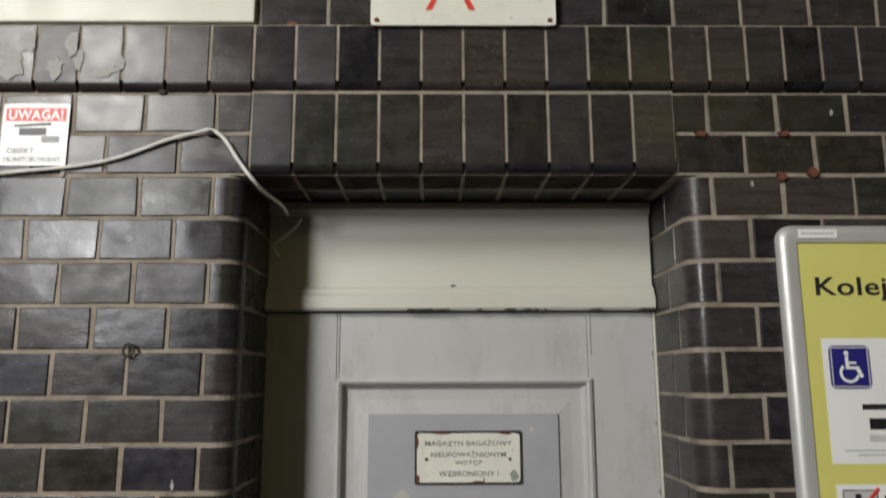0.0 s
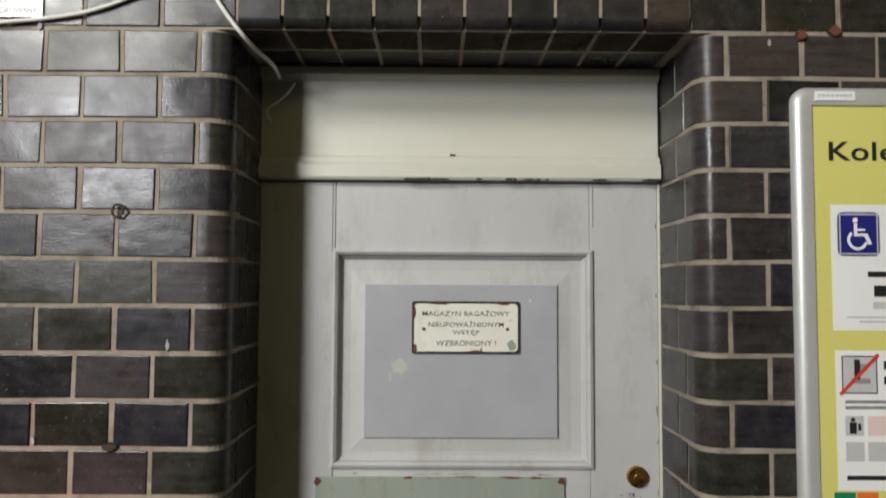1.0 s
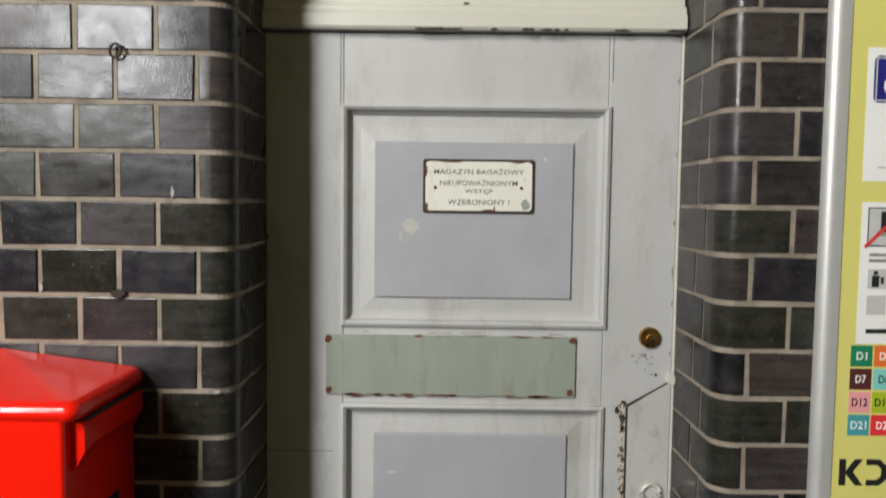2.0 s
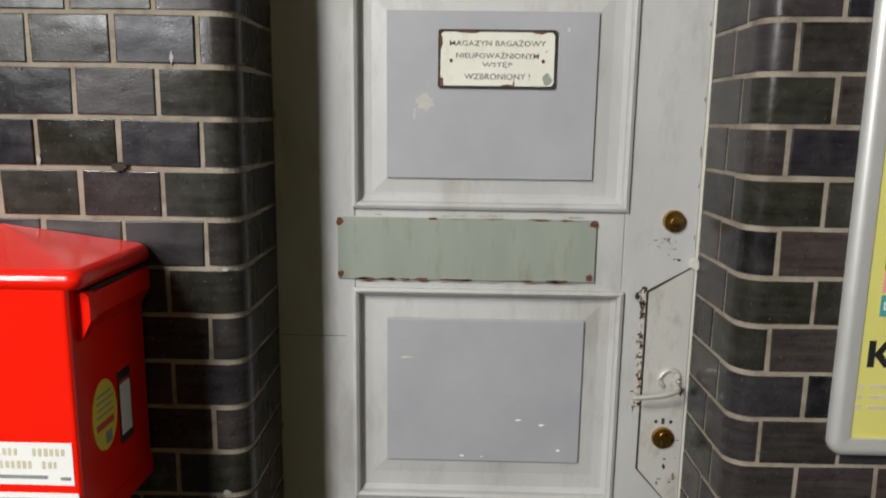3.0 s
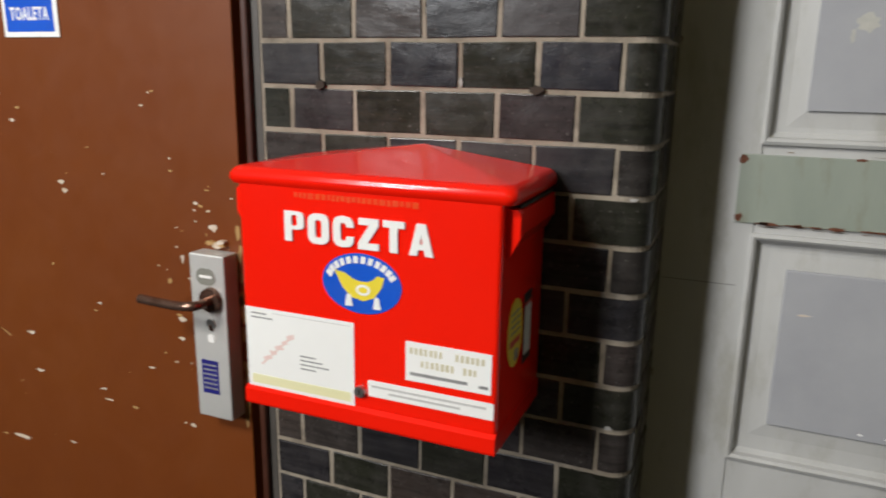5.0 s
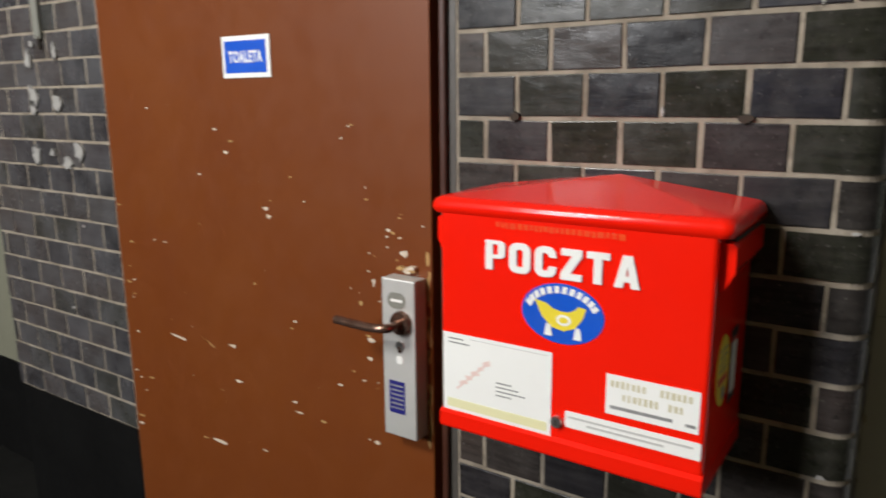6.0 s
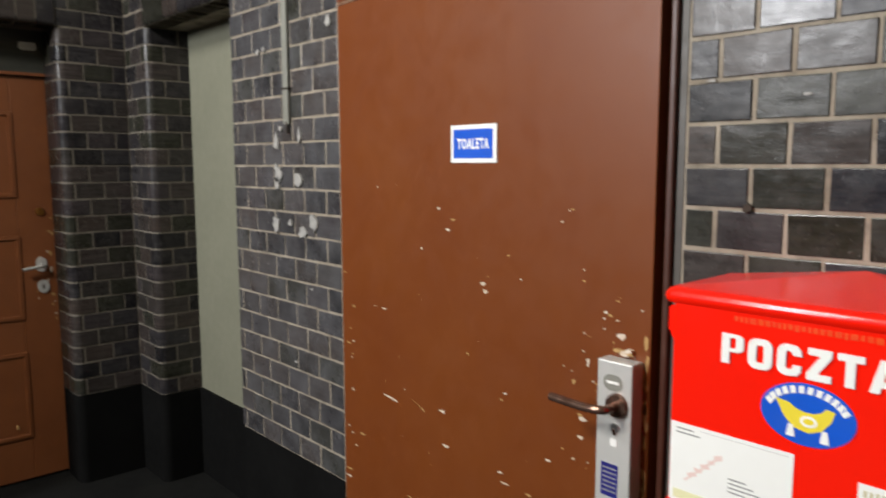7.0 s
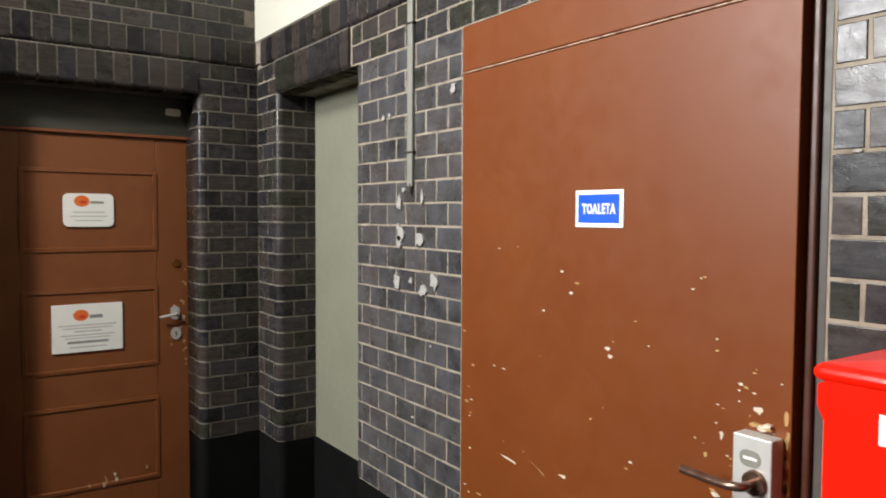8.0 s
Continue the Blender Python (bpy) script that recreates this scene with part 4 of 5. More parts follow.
    # stickers on the flank
    ys = part("round_sticker", prism(ellipse(-0.149, 0.161, 0.036, 0.053, 32), w, w + 0.001, "x"), BRIGHT_YELLOW, d, "round yellow sticker")
    for k in range(4):
        part("text_bar", box(w, w + 0.0014, -0.172, -0.128 + 0.004 * (k % 2), 0.192 - 0.010 * k, 0.1945 - 0.010 * k), GREY_PRINT, ys)
    part("text_bar", box(w, w + 0.0014, -0.175, -0.125, 0.143, 0.153), RED_PRINT, ys)
    part("text_bar", box(w, w + 0.0014, -0.151, -0.133, 0.117, 0.134), GREY_PRINT, ys)
    ps = part("strip_sticker", box(w, w + 0.0012, -0.106, -0.066, 0.095, 0.208), BLACK, d, "black and white strip sticker")
    part("strip_field", box(w, w + 0.0016, -0.1025, -0.0695, 0.108, 0.188), WHITE, ps)
    part("strip_band", box(w, w + 0.0016, -0.1025, -0.0695, 0.188, 0.193), RED_PRINT, ps)


mailbox()

# ---- poster frame on the brick wall ----
def poster():
    X0, X1, B, T = 1.138, 1.838, 1.027, 2.044
    f = thing("poster_frame", "silver snap frame holding a yellow timetable poster", "poster", (1.136, 0, 1.0125))
    f.scale = (1.055, 1, 1.04)
    W, H = X1 - X0, T - B
    prof = [(0.0, -0.002), (0.0, -0.008), (0.003, -0.014), (0.010, -0.0185), (0.015, -0.019), (0.030, -0.0165), (0.031, -0.014), (0.031, -0.004)]
    bm = loft([[(x, y, z) for x, z in rounded_outline(i, W - i, i, H - i, max(0.026 - i, 0.0006), 6)] for i, y in prof], caps=False)
    part("frame", bm, ALU, f, "rounded silver aluminium frame", True)
    part("frame_label", box(0.034, 0.098, -0.0200, -0.016, H - 0.0235, H - 0.0085), WHITE, f, "small white label on the frame")
    for k in range(8):
        part("label_bar", box(0.038 + 0.007 * k, 0.0435 + 0.007 * k, -0.0204, -0.016, H - 0.0175, H - 0.0135), PALE_PRINT, f)
    p = part("poster", box(0.028, W - 0.028, -0.012, -0.006, 0.028, H - 0.028), YELLOW, f, "pale yellow printed poster")
    y = -0.0125

    def card(x0, x1, z0, z1, mat, name="card", yy=y):
        return part(name, box(x0 - X0, x1 - X0, yy, -0.010, z0 - B, z1 - B), mat, p)

    def bar(x0, x1, z, t, mat=GREY_PRINT, yy=y - 0.0004):
        return part("text_bar", box(x0 - X0, x1 - X0, yy, -0.010, z - t / 2 - B, z + t / 2 - B), mat, p)

    lettering("lettering", "Kolej", 0.1165, y, 1.934 - B, 0.118, 0.041, BLACK, p, 0.012)
    card(1.196, 1.780, 1.650, 1.852, WHITE)
    isa = part("wheelchair_sign", prism(rounded_outline(0.068, 0.135, 1.769 - B, 1.840 - B, 0.009), y - 0.0006, -0.010, "y"), NAVY, p, "blue wheelchair access sign")
    part("sign_border", moulding(0.0705, 0.1325, 1.7715 - B, 1.8375 - B, [(0.0, y - 0.0009), (0.0022, y - 0.0009)]), PALE_PRINT, isa)
    cx, cz = 0.0995, 1.795 - B
    yy = y - 0.0012
    wheel = [(cx + r_ * math.cos(a), cz + r_ * math.sin(a)) for r_, sgn in ((0.0165, 1), (0.0120, -1)) for a in [radians(130 + 215 * k / 18) for k in (range(19) if sgn > 0 else range(18, -1, -1))]]
    part("wheel", prism(wheel, yy, -0.012, "y"), WHITE, isa)
    part("figure_head", prism(ellipse(cx - 0.003, cz + 0.032, 0.0042, 0.0042, 14), yy, -0.012, "y"), WHITE, isa)
    body = box(cx - 0.0055, cx - 0.0005, yy - 0.0004, -0.0121, cz + 0.006, cz + 0.027)
    box(cx - 0.0004, cx + 0.012, yy - 0.0004, -0.0121, cz + 0.0145, cz + 0.018, 0, 2, body)
    box(cx - 0.0004, cx + 0.0105, yy - 0.0004, -0.0121, cz + 0.006, cz + 0.0105, 0, 2, body)
    prism([(cx + 0.0106, cz + 0.0105), (cx + 0.0155, cz + 0.0105), (cx + 0.0225, cz - 0.006), (cx + 0.0178, cz - 0.008), (cx + 0.0106, cz + 0.006)], yy - 0.0004, -0.0121, "y", body)
    part("figure_body", body, WHITE, isa)
    bar(1.170 + 0.083, 1.36, 1.740, 0.009, BLACK)
    bar(1.262, 1.36, 1.713, 0.018, BLACK)
    bar(1.260, 1.36, 1.690, 0.011, PALE_PRINT)
    for k in range(2):
        bar(1.218 + 0.02 * k, 1.40, 1.671 - 0.007 * k, 0.0028, PALE_PRINT)
    card(1.198, 1.780, 1.398, 1.618, WHITE)
    pic = card(1.208, 1.262, 1.551, 1.609, PALE_PRINT, "pictogram", y - 0.0006)
    part("pictogram_frame", moulding(1.207 - X0, 1.263 - X0, 1.550 - B, 1.610 - B, [(0, y - 0.0010), (0.0018, y - 0.0010)]), BLACK, pic)
    part("pictogram_machine", box(1.227 - X0, 1.236 - X0, y - 0.001, -0.012, 1.572 - B, 1.604 - B), BLACK, pic)
    part("pictogram_machine", box(1.236 - X0, 1.247 - X0, y - 0.001, -0.012, 1.586 - B, 1.597 - B), GREY_PRINT, pic)
    part("pictogram_machine", box(1.222 - X0, 1.252 - X0, y - 0.001, -0.012, 1.566 - B, 1.574 - B), GREY_PRINT, pic)
    part("strike", prism([(1.203 - X0, 1.551 - B), (1.206 - X0, 1.547 - B), (1.267 - X0, 1.610 - B), (1.264 - X0, 1.614 - B)], y - 0.0016, -0.012, "y"), RED_PRINT, pic)
    bar(1.274, 1.40, 1.595, 0.013, BLACK)
    bar(1.274, 1.40, 1.571, 0.013, BLACK)
    for k, z in enumerate((1.537, 1.528)):
        bar(1.212, 1.42, z, 0.005)
    q = card(1.211, 1.240, 1.484, 1.515, PALE_PRINT, "pictogram", y - 0.0006)
    part("pictogram_figure", prism(ellipse(1.223 - X0, 1.509 - B, 0.0036, 0.0036, 10), y - 0.001, -0.012, "y"), BLACK, q)
    part("pictogram_figure", box(1.2175 - X0, 1.2285 - X0, y - 0.001, -0.012, 1.487 - B, 1.505 - B), BLACK, q)
    part("pictogram_figure", box(1.231 - X0, 1.2355 - X0, y - 0.001, -0.012, 1.492 - B, 1.503 - B), BLACK, q)
    card(1.246, 1.330, 1.484, 1.515, PINK_PRINT, "card", y - 0.0005)
    card(1.211, 1.240, 1.444, 1.474, PALE_PRINT, "pictogram", y - 0.0006)
    card(1.246, 1.330, 1.444, 1.474, PALE_PRINT, "card", y - 0.0005)
    bar(1.212, 1.40, 1.418, 0.007, BLACK)
    cells = [[("D1", "green"), ("D3", "orange")], [("D7", "maroon"), ("D8", "teal")], [("D12", "pink"), ("D10", "lime")], [("D21", "sea"), ("D2", "red")]]
    for r_, row in enumerate(cells):
        for c_, (words, colour) in enumerate(row):
            x, z = 1.208 + 0.0355 * c_, 1.379 - 0.0365 * r_
            cell = part("line_cell", box(x - 0.0165 - X0, x + 0.0165 - X0, y - 0.0004, -0.010, z - 0.0165 - B, z + 0.0165 - B), LINE[colour], p)
            lettering("lettering", words, x - X0, y - 0.0005, z - B, 0.0080 * len(words), 0.0125, BLACK if colour in ("pink", "lime", "teal") else WHITE, cell, 0.01)
    # bold mark below the table, as plain strokes
    zz = 1.194 - B
    for poly in ([(0.050, -0.021), (0.060, -0.021), (0.060, 0.021), (0.050, 0.021)], [(0.060, 0.001), (0.074, 0.021), (0.086, 0.021), (0.071, 0.001), (0.087, -0.021), (0.075, -0.021), (0.060, -0.003)],
                 [(0.092, -0.021), (0.112, -0.021), (0.124, -0.010), (0.124, 0.010), (0.112, 0.021), (0.092, 0.021), (0.092, 0.012), (0.108, 0.012), (0.115, 0.006), (0.115, -0.006), (0.108, -0.012), (0.092, -0.012)]):
        part("mark_stroke", prism([(a - 0.006, b + zz) for a, b in poly], y - 0.0006, -0.010, "y"), BLACK, p)
    for k in range(3):
        bar(1.172, 1.181, 1.142 - 0.017 * k, 0.007, OCHRE_PRINT)
        bar(1.190, 1.36, 1.142 - 0.017 * k, 0.0055, OCHRE_PRINT)


poster()

# ---- boards and notices above the doors ----
board = thing("fascia_board", "long white painted board fixed above the brick ledge", "board", (RET_X + 0.002, 0, 2.457))
part("board", box(0, 0.193 - RET_X, -0.014, 0.004, 0, 0.9, 0.003), BOARD_WHITE, board)
xs = thing("warning_sign", "white enamel sign with a red crossed mark", "sign", (0.583, -0.020, 2.446))
part("plate", prism(rounded_outline(-0.1715, 0.1715, 0.0, 0.40, 0.006), -0.004, 0.002, "y"), ENAMEL, xs)
for s in (-1, 1):
    part("red_stroke", prism([(s * 0.046 - 0.024, 0.030), (s * 0.034 - 0.024, 0.030), (-s * 0.055 - 0.024, 0.25), (-s * 0.065 - 0.024, 0.25)], -0.005 - 0.0004 * s, -0.003, "y"), RED_PRINT, xs)
for x in (-0.160, 0.160):
    part("screw", rod((x, -0.003, 0.010), (x, -0.007, 0.010), 0.005, 0.004, 12), RUST, xs)
ua = thing("warning_sticker", "white and red surveillance notice sticker on the brick wall", "sign", (-0.195, -0.003, 2.242))
ua.scale = (0.94, 1, 0.86)
part("sheet", prism(rounded_outline(-0.064, 0.064, -0.068, 0.068, 0.003), -0.0012, 0.0, "y"), WHITE, ua)
part("red_band", box(-0.058, 0.058, -0.0016, -0.001, 0.029, 0.058), RED_PRINT, ua)
lettering("lettering", "UWAGA!", 0.0, -0.0017, 0.0435, 0.104, 0.022, WHITE, ua, 0.02)
part("camera_mark", box(-0.030, 0.022, -0.0018, -0.001, -0.002, 0.014, 0.0), BLACK, ua)
part("camera_mark", box(0.014, 0.048, -0.0018, -0.001, -0.018, -0.004), GREY_PRINT, ua)
part("camera_mark", prism([(-0.040, 0.016), (0.030, 0.020), (0.030, 0.026), (-0.042, 0.021)], -0.0018, -0.001, "y"), BLACK, ua)
lettering("lettering", "OBIEKT", -0.024, -0.0013, -0.036, 0.052, 0.012, GREY_PRINT, ua)
lettering("lettering", "MONITOROWANY", 0.0, -0.0013, -0.055, 0.108, 0.012, GREY_PRINT, ua)

# loose cable over the door's corner
cab = thing("loose_cable", "thin white cable sagging across the brick wall", "cable", (0, 0, 0))
run = glide([(-0.75, -0.008, 2.130), (-0.45, -0.008, 2.150), (-0.249, -0.008, 2.168), (-0.069, -0.008, 2.189), (0.05, -0.008, 2.231), (0.100, -0.009, 2.244), (0.125, -0.010, 2.248), (0.150, -0.012, 2.231),
             (0.178, -0.016, 2.190), (0.205, -0.016, 2.155), (0.222, 0.02, 2.138), (0.238, 0.08, 2.130), (0.235, 0.15, 2.128)], 6)
part("sheath", tube(run, 0.0036, 8), CABLE, cab, smooth=True)
end = glide([(0.212, 0.190, 2.049), (0.203, 0.187, 2.064), (0.206, 0.185, 2.078), (0.228, 0.181, 2.092), (0.246, 0.178, 2.108), (0.258, 0.175, 2.125)], 5)
part("sheath", tube(end, 0.0032, 8), CABLE, cab, smooth=True)
part("clip", box(0.119, 0.131, -0.014, 0.002, 2.238, 2.248, 0.002), GAP, cab)

# trunking on the wall between niche and brown door
tr = thing("cable_trunking", "narrow grey plastic cable trunking fixed to the brick wall", "trunking", (-1.9715, 0, 1.676))
part("channel", box(-0.016, 0.016, -0.013, -0.001, 0, 0.647, 0.003), PVC, tr)
for z in (0.115, 0.56):
    part("clip", box(-0.026, 0.026, -0.0150, -0.001, z, z + 0.007, 0.001), GAP, tr)
part("cable_stub", rod((0.005, -0.010, -0.03), (0.005, -0.010, 0.01), 0.005, n=8), GAP, tr)

# plaster remains, plugs and spalls on the walls
def remains(name, label, category, spots, mat, y=-0.0035, thick=0.004):
    for k, (x, z, a, b) in enumerate(spots):
        ob = part(name, prism(blob_outline(0, 0, a, b, int(1000 + 77 * x + 31 * z) + k, 15, 0.4), -thick, thick, "y"), mat)
        ob.location = (x, y, z)
        tagged(ob, label, category, group=name)


remains("plaster_remnant", "pale lump of old plaster stuck on glazed brick", "plaster",
        [(-2.043, 1.515, 0.026, 0.030), (-2.050, 1.478, 0.018, 0.022), (-1.916, 1.490, 0.022, 0.026), (-2.062, 1.336, 0.020, 0.032), (-1.825, 1.354, 0.022, 0.030), (-1.894, 1.316, 0.026, 0.026),
         (-2.05, 1.62, 0.016, 0.030), (-1.90, 1.635, 0.010, 0.026), (-1.97, 1.345, 0.012, 0.012), (-2.02, 1.665, 0.010, 0.010), (-2.16, 1.935, 0.012, 0.008), (-2.12, 1.94, 0.010, 0.008), (-1.72, 1.98, 0.018, 0.020)], SPALL)
remains("glaze_spall", "pale patch of chipped glaze on a brick", "chip",
        [(-0.242, 2.370, 0.028, 0.026), (-0.217, 2.418, 0.020, 0.020), (-0.164, 2.365, 0.016, 0.022), (-0.135, 2.412, 0.014, 0.030), (-0.122, 2.380, 0.010, 0.018), (-0.077, 2.358, 0.026, 0.010), (-0.047, 2.375, 0.012, 0.012)], SPALL, -0.0135, 0.0016)
remains("brick_chip", "tiny pale chip in a brick's glaze", "chip",
        [(-0.127, 1.474, 0.003, 0.008), (0.160, 1.302, 0.007, 0.003), (0.148, 0.917, 0.008, 0.004), (1.262, 2.285, 0.003, 0.006), (1.105, 2.150, 0.003, 0.005), (-0.30, 1.66, 0.008, 0.003),
         (-1.85, 1.13, 0.006, 0.005), (-1.96, 0.86, 0.010, 0.004), (0.09, 1.63, 0.003, 0.010), (-0.14, 2.17, 0.004, 0.008), (1.17, 1.52, 0.003, 0.006), (-0.47, 1.695, 0.010, 0.003)], SPALL, -0.0014, 0.0012)
remains("wall_plug", "rusty screw plug set in a mortar joint", "plug",
        [(1.016, 2.243, 0.012, 0.006), (1.169, 2.243, 0.010, 0.006), (1.158, 2.162, 0.010, 0.009), (1.217, 2.170, 0.012, 0.009), (0.264, 2.455, 0.012, 0.008)], RUST, -0.003, 0.005)
remains("screw_hole", "dark old screw hole in a mortar joint", "hole",
        [(0.0, 1.462, 0.011, 0.008), (-0.391, 1.463, 0.011, 0.008), (-0.234, 2.378, 0.008, 0.007), (-0.160, 2.385, 0.006, 0.006), (-0.107, 2.448, 0.007, 0.010), (0.03, 2.322, 0.008, 0.005), (-0.26, 2.178, 0.005, 0.005)], GAP, -0.001, 0.006)
ring_pts = [(0.005 + 0.009 * math.cos(a), -0.010, 1.853 + 0.011 * math.sin(a)) for a in [2 * math.pi * k / 18 for k in range(19)]]
eye = part("ring_hook", tube(ring_pts, 0.0022, 8), GAP, smooth=True)
tagged(eye, "small dark wire ring fixed in a mortar joint", "hook")

# ---- bricks, piece by piece ----
def brick_mesh(w, h, seed):
    rnd = random.Random(seed)
    bm = bmesh.new()
    bmesh.ops.create_cube(bm, size=1)
    for v in bm.verts:
        v.co = Vector((v.co.x * w, -0.001 + (0.010 if v.co.y > 0 else 0.0), v.co.z * h))
        v.co += Vector((rnd.uniform(-1, 1) * 0.0015, rnd.uniform(-1, 1) * 0.0007, rnd.uniform(-1, 1) * 0.0012))
    front = [e for e in bm.edges if all(v.co.y < 0.004 for v in e.verts)]
    bmesh.ops.bevel(bm, geom=front, offset=0.002, segments=2, affect="EDGES", profile=0.5)
    return mesh_of("brick", bm, BRICK)


JOINT = 0.0072
BH = C - JOINT
HEADERS = [brick_mesh(M - JOINT, BH, s) for s in range(6)]
HEADERS_SHEEN = [me.copy() for me in HEADERS]
for me in HEADERS_SHEEN:
    me.materials[0] = BRICK_SHEEN
SIZES = {}
# bricks of an outstanding colour: course and middle
TONES = {BRICK_OLIVE: [(-1, -0.26), (-1, -0.13), (0, -0.455), (0, -0.325), (0, -0.065), (1, -0.39), (2, -0.065), (6, -0.065), (9, 1.161), (9, 1.291), (10, 1.096)],
         BRICK_NAVY: [(0, -0.195), (0, 0.065), (0, 1.096), (2, 0.065), (3, 1.161), (4, -0.195)],
         BRICK_PLUM: [(-1, -0.39), (-1, 0.0), (1, 0.0), (6, 0.065)]}
HEADERS_TONED = {}
for tone, spots in TONES.items():
    toned = HEADERS[len(HEADERS_TONED) % 6].copy()
    toned.materials[0] = tone
    for k, x in spots:
        HEADERS_TONED[(k, round(x, 2))] = toned


def lay(parent, x, z, w, seed, ret=False):
    """One brick with its face centred on x, z; on the return wall x runs along y."""
    if abs(w - (M - JOINT)) < 1e-6:
        me = (HEADERS_SHEEN if parent is wall_3 else HEADERS)[seed % 6]
        if parent in (wall_1, wall_2, wall_6):
            me = HEADERS_TONED.get((round((z - Z0) / C - 0.5), round(x, 2)), me)
    else:
        key = (round(w, 3), seed % 2, parent is wall_3)
        if key not in SIZES:
            SIZES[key] = brick_mesh(w, BH, seed)
            if parent is wall_3:
                SIZES[key].materials[0] = BRICK_SHEEN
        me = SIZES[key]
    ob = new("brick", me)
    rnd = random.Random(seed * 7 + int(x * 1000))
    tilt = (rnd.uniform(-0.35, 0.35), rnd.uniform(-0.3, 0.3), rnd.uniform(-0.45, 0.45))
    off = rnd.uniform(-0.0008, 0.0008)
    ob.matrix_world = pose(RET_X - off, x, z, tilt[0], tilt[1], 90 + tilt[2]) if ret else pose(x, off, z, *tilt)
    ob.parent = parent


def course(parent, k, x0, x1, phase, ret=False, least=0.02):
    """Bricks of the course above bed joint k between x0 and x1; joints stand at phase + n * M, half a module off in odd courses."""
    z = Z0 + (k + 0.5) * C
    p = phase + (M / 2 if k % 2 else 0)
    n = math.ceil((x0 - p) / M - 1e-6)
    cuts = [x0] + [p + (n + i) * M for i in range(int((x1 - x0) / M) + 2) if x0 + least < p + (n + i) * M < x1 - least] + [x1]
    for i, (a, b) in enumerate(zip(cuts, cuts[1:])):
        lay(parent, (a + b) / 2, z, b - a - JOINT, 13 * k + 5 * i + 400, ret)


def bullnose_mesh(face, depth):
    """A rounded corner brick: face along x to the left of the corner at the origin, jamb along +y."""
    out = [(-face + JOINT / 2, 0.008), (-face + JOINT / 2, 0.0012), (-face + JOINT / 2 + 0.002, -0.001)] + arc(-R, R - 0.001, R + 0.001, -90, 0, 7)
    out += [(0.001, depth - JOINT / 2 - 0.002), (-0.001, depth - JOINT / 2), (-0.008, depth - JOINT / 2)]
    inner = [(-0.008, R), (-R, 0.008)]
    bm = bmesh.new()
    prism(out + inner, -BH / 2 + 0.0015, BH / 2 - 0.0015, "z", bm)
    return mesh_of("brick", bm, BRICK, True)


ROUND = {}


def corner(parent, x, y, k, face, depth, mode):
    """mode: 'r' the recess lies to the right of the pier, 'l' to its left, 'd' the return wall's door."""
    key = (round(face, 3), round(depth, 3), mode)
    if key not in ROUND:
        me = bullnose_mesh(face, depth)
        if mode != "r":
            flip = Matrix.Diagonal((-1, 1, 1, 1)) if mode == "l" else Matrix.Identity(4)
            me.transform(flip)
            if mode == "l":
                me.flip_normals()
        ROUND[key] = me
    ob = new("brick", ROUND[key])
    z = Z0 + (k + 0.5) * C
    if mode == "d":
        ob.matrix_world = pose(x, y, z, 0, 0, 90) @ Matrix.Diagonal((-1, 1, 1, 1))
    else:
        ob.matrix_world = pose(x, y, z)
    ob.parent = parent


def brick_of(w):
    key = ("j", round(w, 3))
    if key not in SIZES:
        SIZES[key] = brick_mesh(w, BH, 77)
    return SIZES[key]


def jamb(parent, x, k, y0, y1, side):
    if y1 - y0 < 0.02:
        return
    ob = new("brick", brick_of(y1 - y0 - JOINT))
    ob.matrix_world = pose(x, (y0 + y1) / 2, Z0 + (k + 0.5) * C, 0, 0, 90 * side)
    ob.parent = parent


for k in range(-13, 9):
    odd = k % 2
    # pier left of the grey door
    course(wall_1, k, TOI_R + 0.004, 0.065 if odd else 0.13, 0.0)
    corner(wall_1, LEFT_J, 0, k, LEFT_J - (0.065 if odd else 0.13), 0.070 if odd else 0.115, "r")
    jamb(wall_1, LEFT_J, k, 0.070 if odd else 0.115, DEEP + 0.004, 1)
    # pier right of it
    course(wall_2, k, 1.096 if odd else 1.031, 2.2, 1.031)
    corner(wall_2, RIGHT_J, 0, k, (1.096 if odd else 1.031) - RIGHT_J, 0.070 if odd else 0.115, "l")
    jamb(wall_2, RIGHT_J, k, 0.070 if odd else 0.115, DEEP + 0.004, -1)
    # between niche and brown door
    if k > -13:
        course(wall_3, k, NICHE_R, TOI_L, -1.690)
    # pier and return wall by the corner
    course(wall_4, k, RET_X, NICHE_L - (0.068 if odd else 0.133), NICHE_L - 0.133)
    corner(wall_4, NICHE_L, 0, k, 0.068 if odd else 0.133, 0.081 if odd else 0.15, "r")
    jamb(wall_4, NICHE_L, k, 0.081 if odd else 0.15, 0.204, 1)
    course(wall_5, k, RET_J + (0.045 if odd else 0.112), 0.0, RET_J + 0.112, True)
    corner(wall_5, RET_X, RET_J, k, 0.045 if odd else 0.112, 0.10 if odd else 0.06, "d")
    ob = new("brick", brick_of(0.215 - (0.10 if odd else 0.06) - JOINT))
    ob.matrix_world = pose(RET_X - (0.215 + (0.10 if odd else 0.06)) / 2, RET_J, Z0 + (k + 0.5) * C)
    ob.parent = wall_5
for k in (9, 10):
    course(wall_6, k, RET_X, NICHE_L + 0.004, 0.0)
    course(wall_6, k, NICHE_R - 0.05, 0.196, 0.0)
    course(wall_6, k, 0.967, 2.2, 1.031)
    course(wall_7, k, RET_J - 0.02, 0.0, RET_J + 0.06, True)
for i in range(12):
    lay(wall_6, 0.2 + M * (i + 0.5), LEDGE_TOP + 0.006 + BH / 2, M - JOINT, 900 + i)
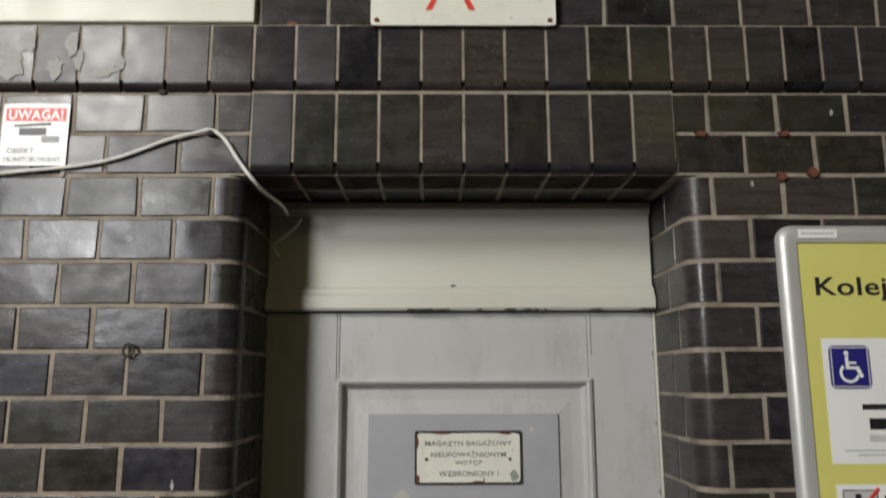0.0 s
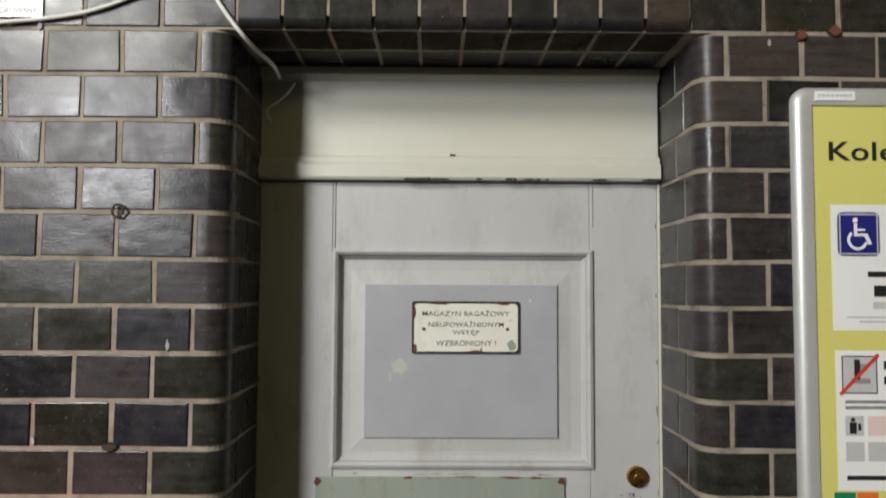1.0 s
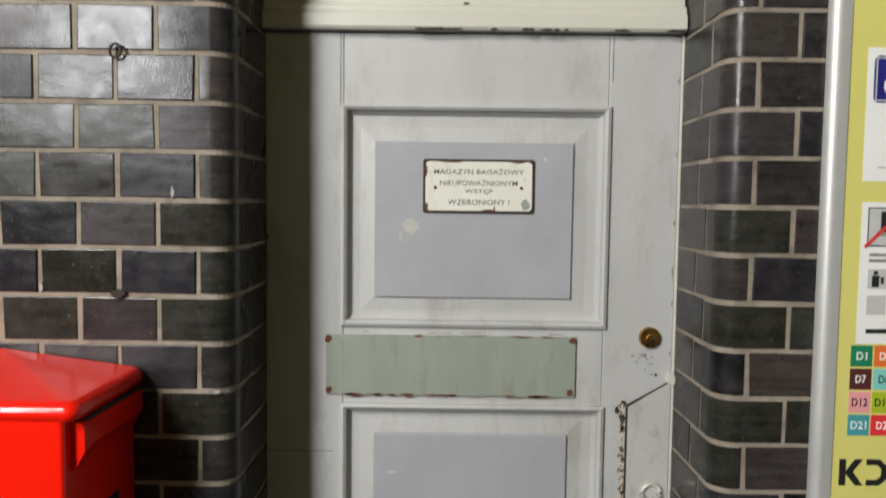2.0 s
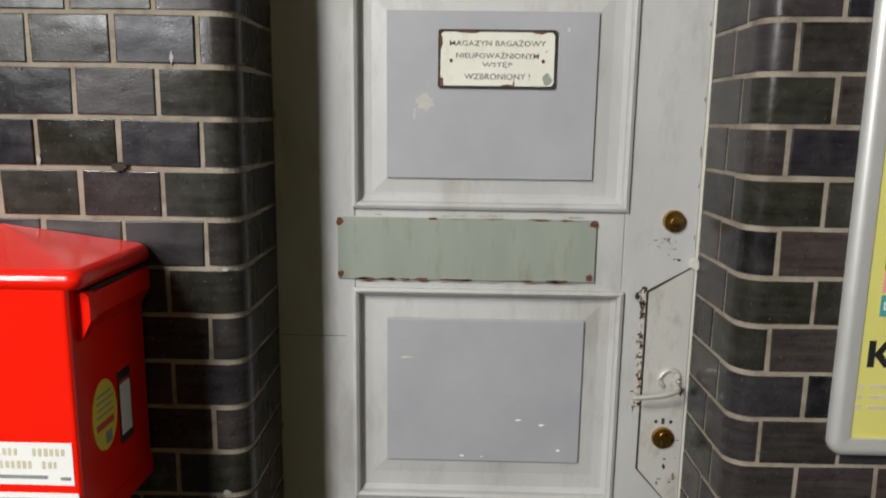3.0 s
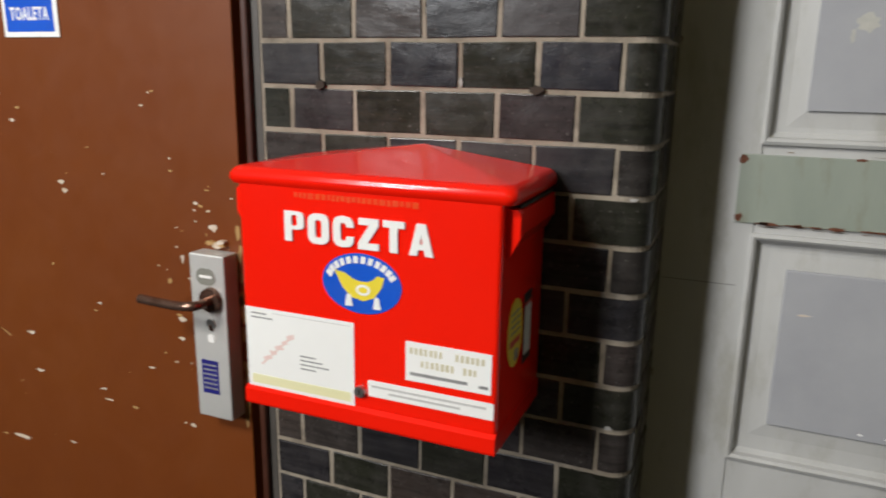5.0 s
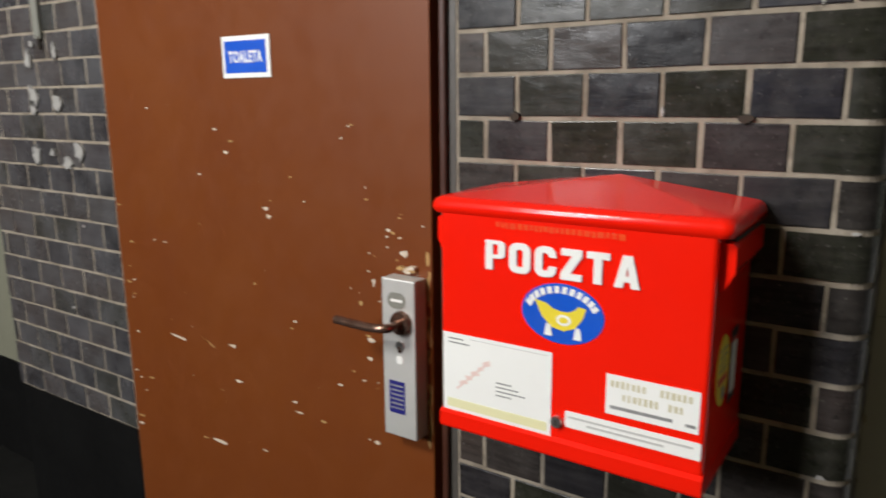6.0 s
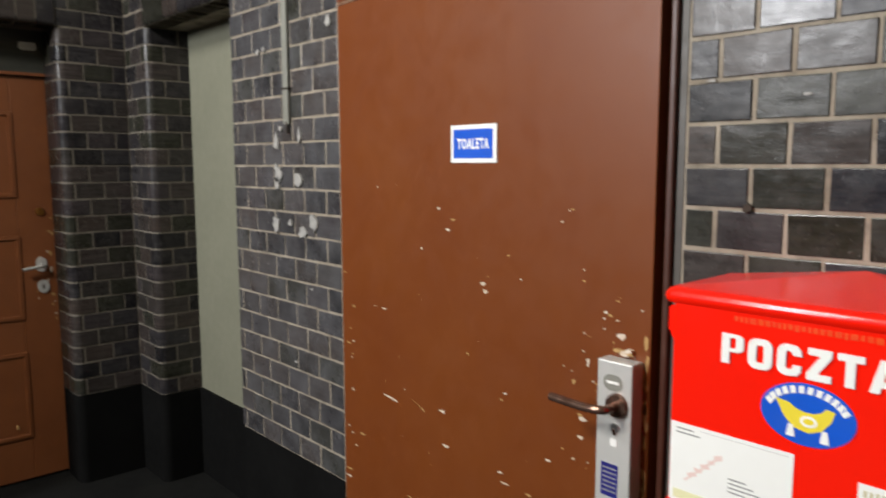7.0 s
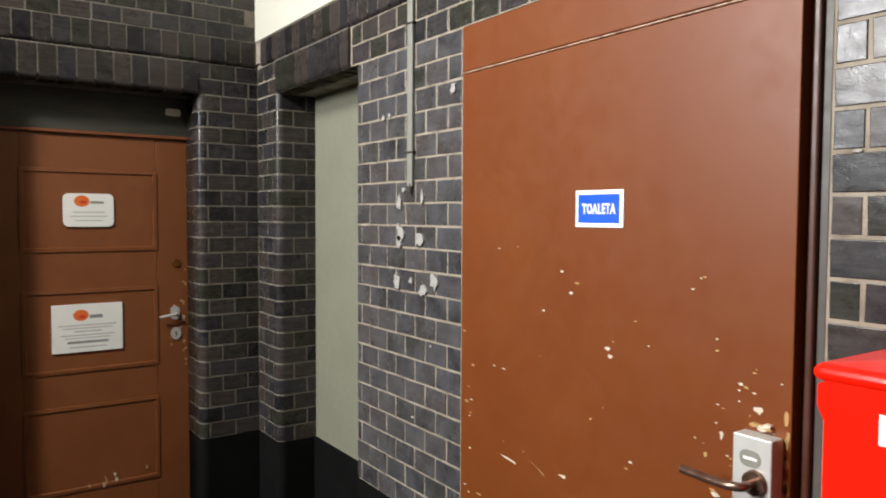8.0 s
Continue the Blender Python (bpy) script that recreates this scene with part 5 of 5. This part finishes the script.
for k in range(5):
    for i in range(10):
        lay(wall_7, -M * (i + 0.5 + 0.5 * (k % 2)), LEDGE_TOP + 0.006 + C * k + BH / 2, M - JOINT, 930 + 10 * k + i, True)

# soldiers: rolled lower edge
def soldier_mesh(w, z0, z1, r=0.018, proud=0.013, soffit=0.0):
    h = z1 - z0
    prof = [(0.008, h / 2), (-proud + 0.002, h / 2), (-proud, h / 2 - 0.002)] + [(-proud + r - r * math.cos(radians(a)), -h / 2 + r - r * math.sin(radians(a))) for a in (0, 15, 30, 45, 60, 75, 90)]
    prof += [(max(soffit, 0.009), -h / 2), (max(soffit, 0.009), h / 2)]
    bm = prism(prof, -w / 2, w / 2, "x")
    return mesh_of("brick", bm, BRICK_DARK, True)


PITCH = 0.0771
lintel = tagged(part("trim_2", box(0.196, 0.967, 0.012, 0.20, TOP + 0.004, LEDGE, 0, 2, box(0.1965, 0.9665, -0.0105, 0.10, TOP + 0.021, LEDGE - 0.0005)), MORTAR), "lintel of upright dark glazed bricks over the grey door", "lintel", kind="structure")
ME_LINTEL = soldier_mesh(PITCH - 0.0068, TOP, LEDGE - 0.0065, soffit=0.10)
ME_SOFFIT = soldier_mesh(PITCH - 0.0068, TOP, TOP + 0.05, 0.002, -0.108, 0.196)
for i in range(10):
    for me in (ME_LINTEL, ME_SOFFIT):
        ob = new("brick", me)
        ob.location = (0.196 + PITCH * (i + 0.5), 0, (TOP + LEDGE - 0.0065) / 2 if me is ME_LINTEL else TOP + 0.025)
        ob.parent = lintel
lintel_n = tagged(part("trim_3", box(NICHE_L, NICHE_R - 0.060, 0.012, 0.20, TOP + 0.004, LEDGE, 0, 2, box(NICHE_L + 0.0005, NICHE_R - 0.0605, -0.0105, 0.10, TOP + 0.021, LEDGE - 0.0005)), MORTAR_SHADED), "lintel of upright dark bricks over the painted niche", "lintel", kind="structure")
for i in range(10):
    ob = new("brick", ME_LINTEL)
    ob.location = (NICHE_L + 0.004 + 0.0765 * (i + 0.5), 0, (TOP + LEDGE - 0.0065) / 2)
    ob.parent = lintel_n
lintel_r = tagged(part("trim_4", box(RET_X - 0.2, RET_X - 0.012, LDOOR_END, RET_J, TOP + 0.004, LEDGE, 0, 2, box(RET_X - 0.1, RET_X + 0.0105, LDOOR_END + 0.0005, RET_J - 0.0005, TOP + 0.021, LEDGE - 0.0005)), MORTAR_SHADED), "lintel of upright dark bricks over the return door", "lintel", kind="structure")
for i in range(11):
    ob = new("brick", ME_LINTEL)
    ob.matrix_world = pose(RET_X, RET_J - PITCH * (i + 0.5), (TOP + LEDGE - 0.0065) / 2, 0, 0, 90)
    ob.parent = lintel_r
ledge = tagged(part("trim_5", box(RET_X, 2.25, -0.0105, 0.0, LEDGE + 0.020, LEDGE_TOP), MORTAR), "projecting ledge course of upright dark glazed bricks", "ledge", kind="structure")
ME_LEDGE = soldier_mesh(PITCH - 0.0068, LEDGE, LEDGE_TOP - 0.002)
WIDE, NARROW = 0.0797, 0.0703
stretches = [(0.196, PITCH, 10, ME_LEDGE), (0.967, NARROW, 17, soldier_mesh(NARROW - 0.0068, LEDGE, LEDGE_TOP - 0.002)),
             (0.196 - WIDE * 45, WIDE, 45, soldier_mesh(WIDE - 0.0068, LEDGE, LEDGE_TOP - 0.002))]
for x0, pitch, n, me in stretches:
    for i in range(n):
        ob = new("brick", me)
        ob.location = (x0 + pitch * (i + 0.5), 0, (LEDGE + LEDGE_TOP - 0.002) / 2)
        ob.parent = ledge
ledge_r = tagged(part("trim_6", box(RET_X - 0.004, RET_X + 0.0105, -2.4, -0.0108, LEDGE + 0.020, LEDGE_TOP), MORTAR_SHADED), "projecting ledge course along the return wall", "ledge", kind="structure")
for i in range(30):
    ob = new("brick", ME_LEDGE)
    ob.matrix_world = pose(RET_X, -0.016 - PITCH * (i + 0.5), (LEDGE + LEDGE_TOP - 0.002) / 2, 0, 0, 90)
    ob.parent = ledge_r
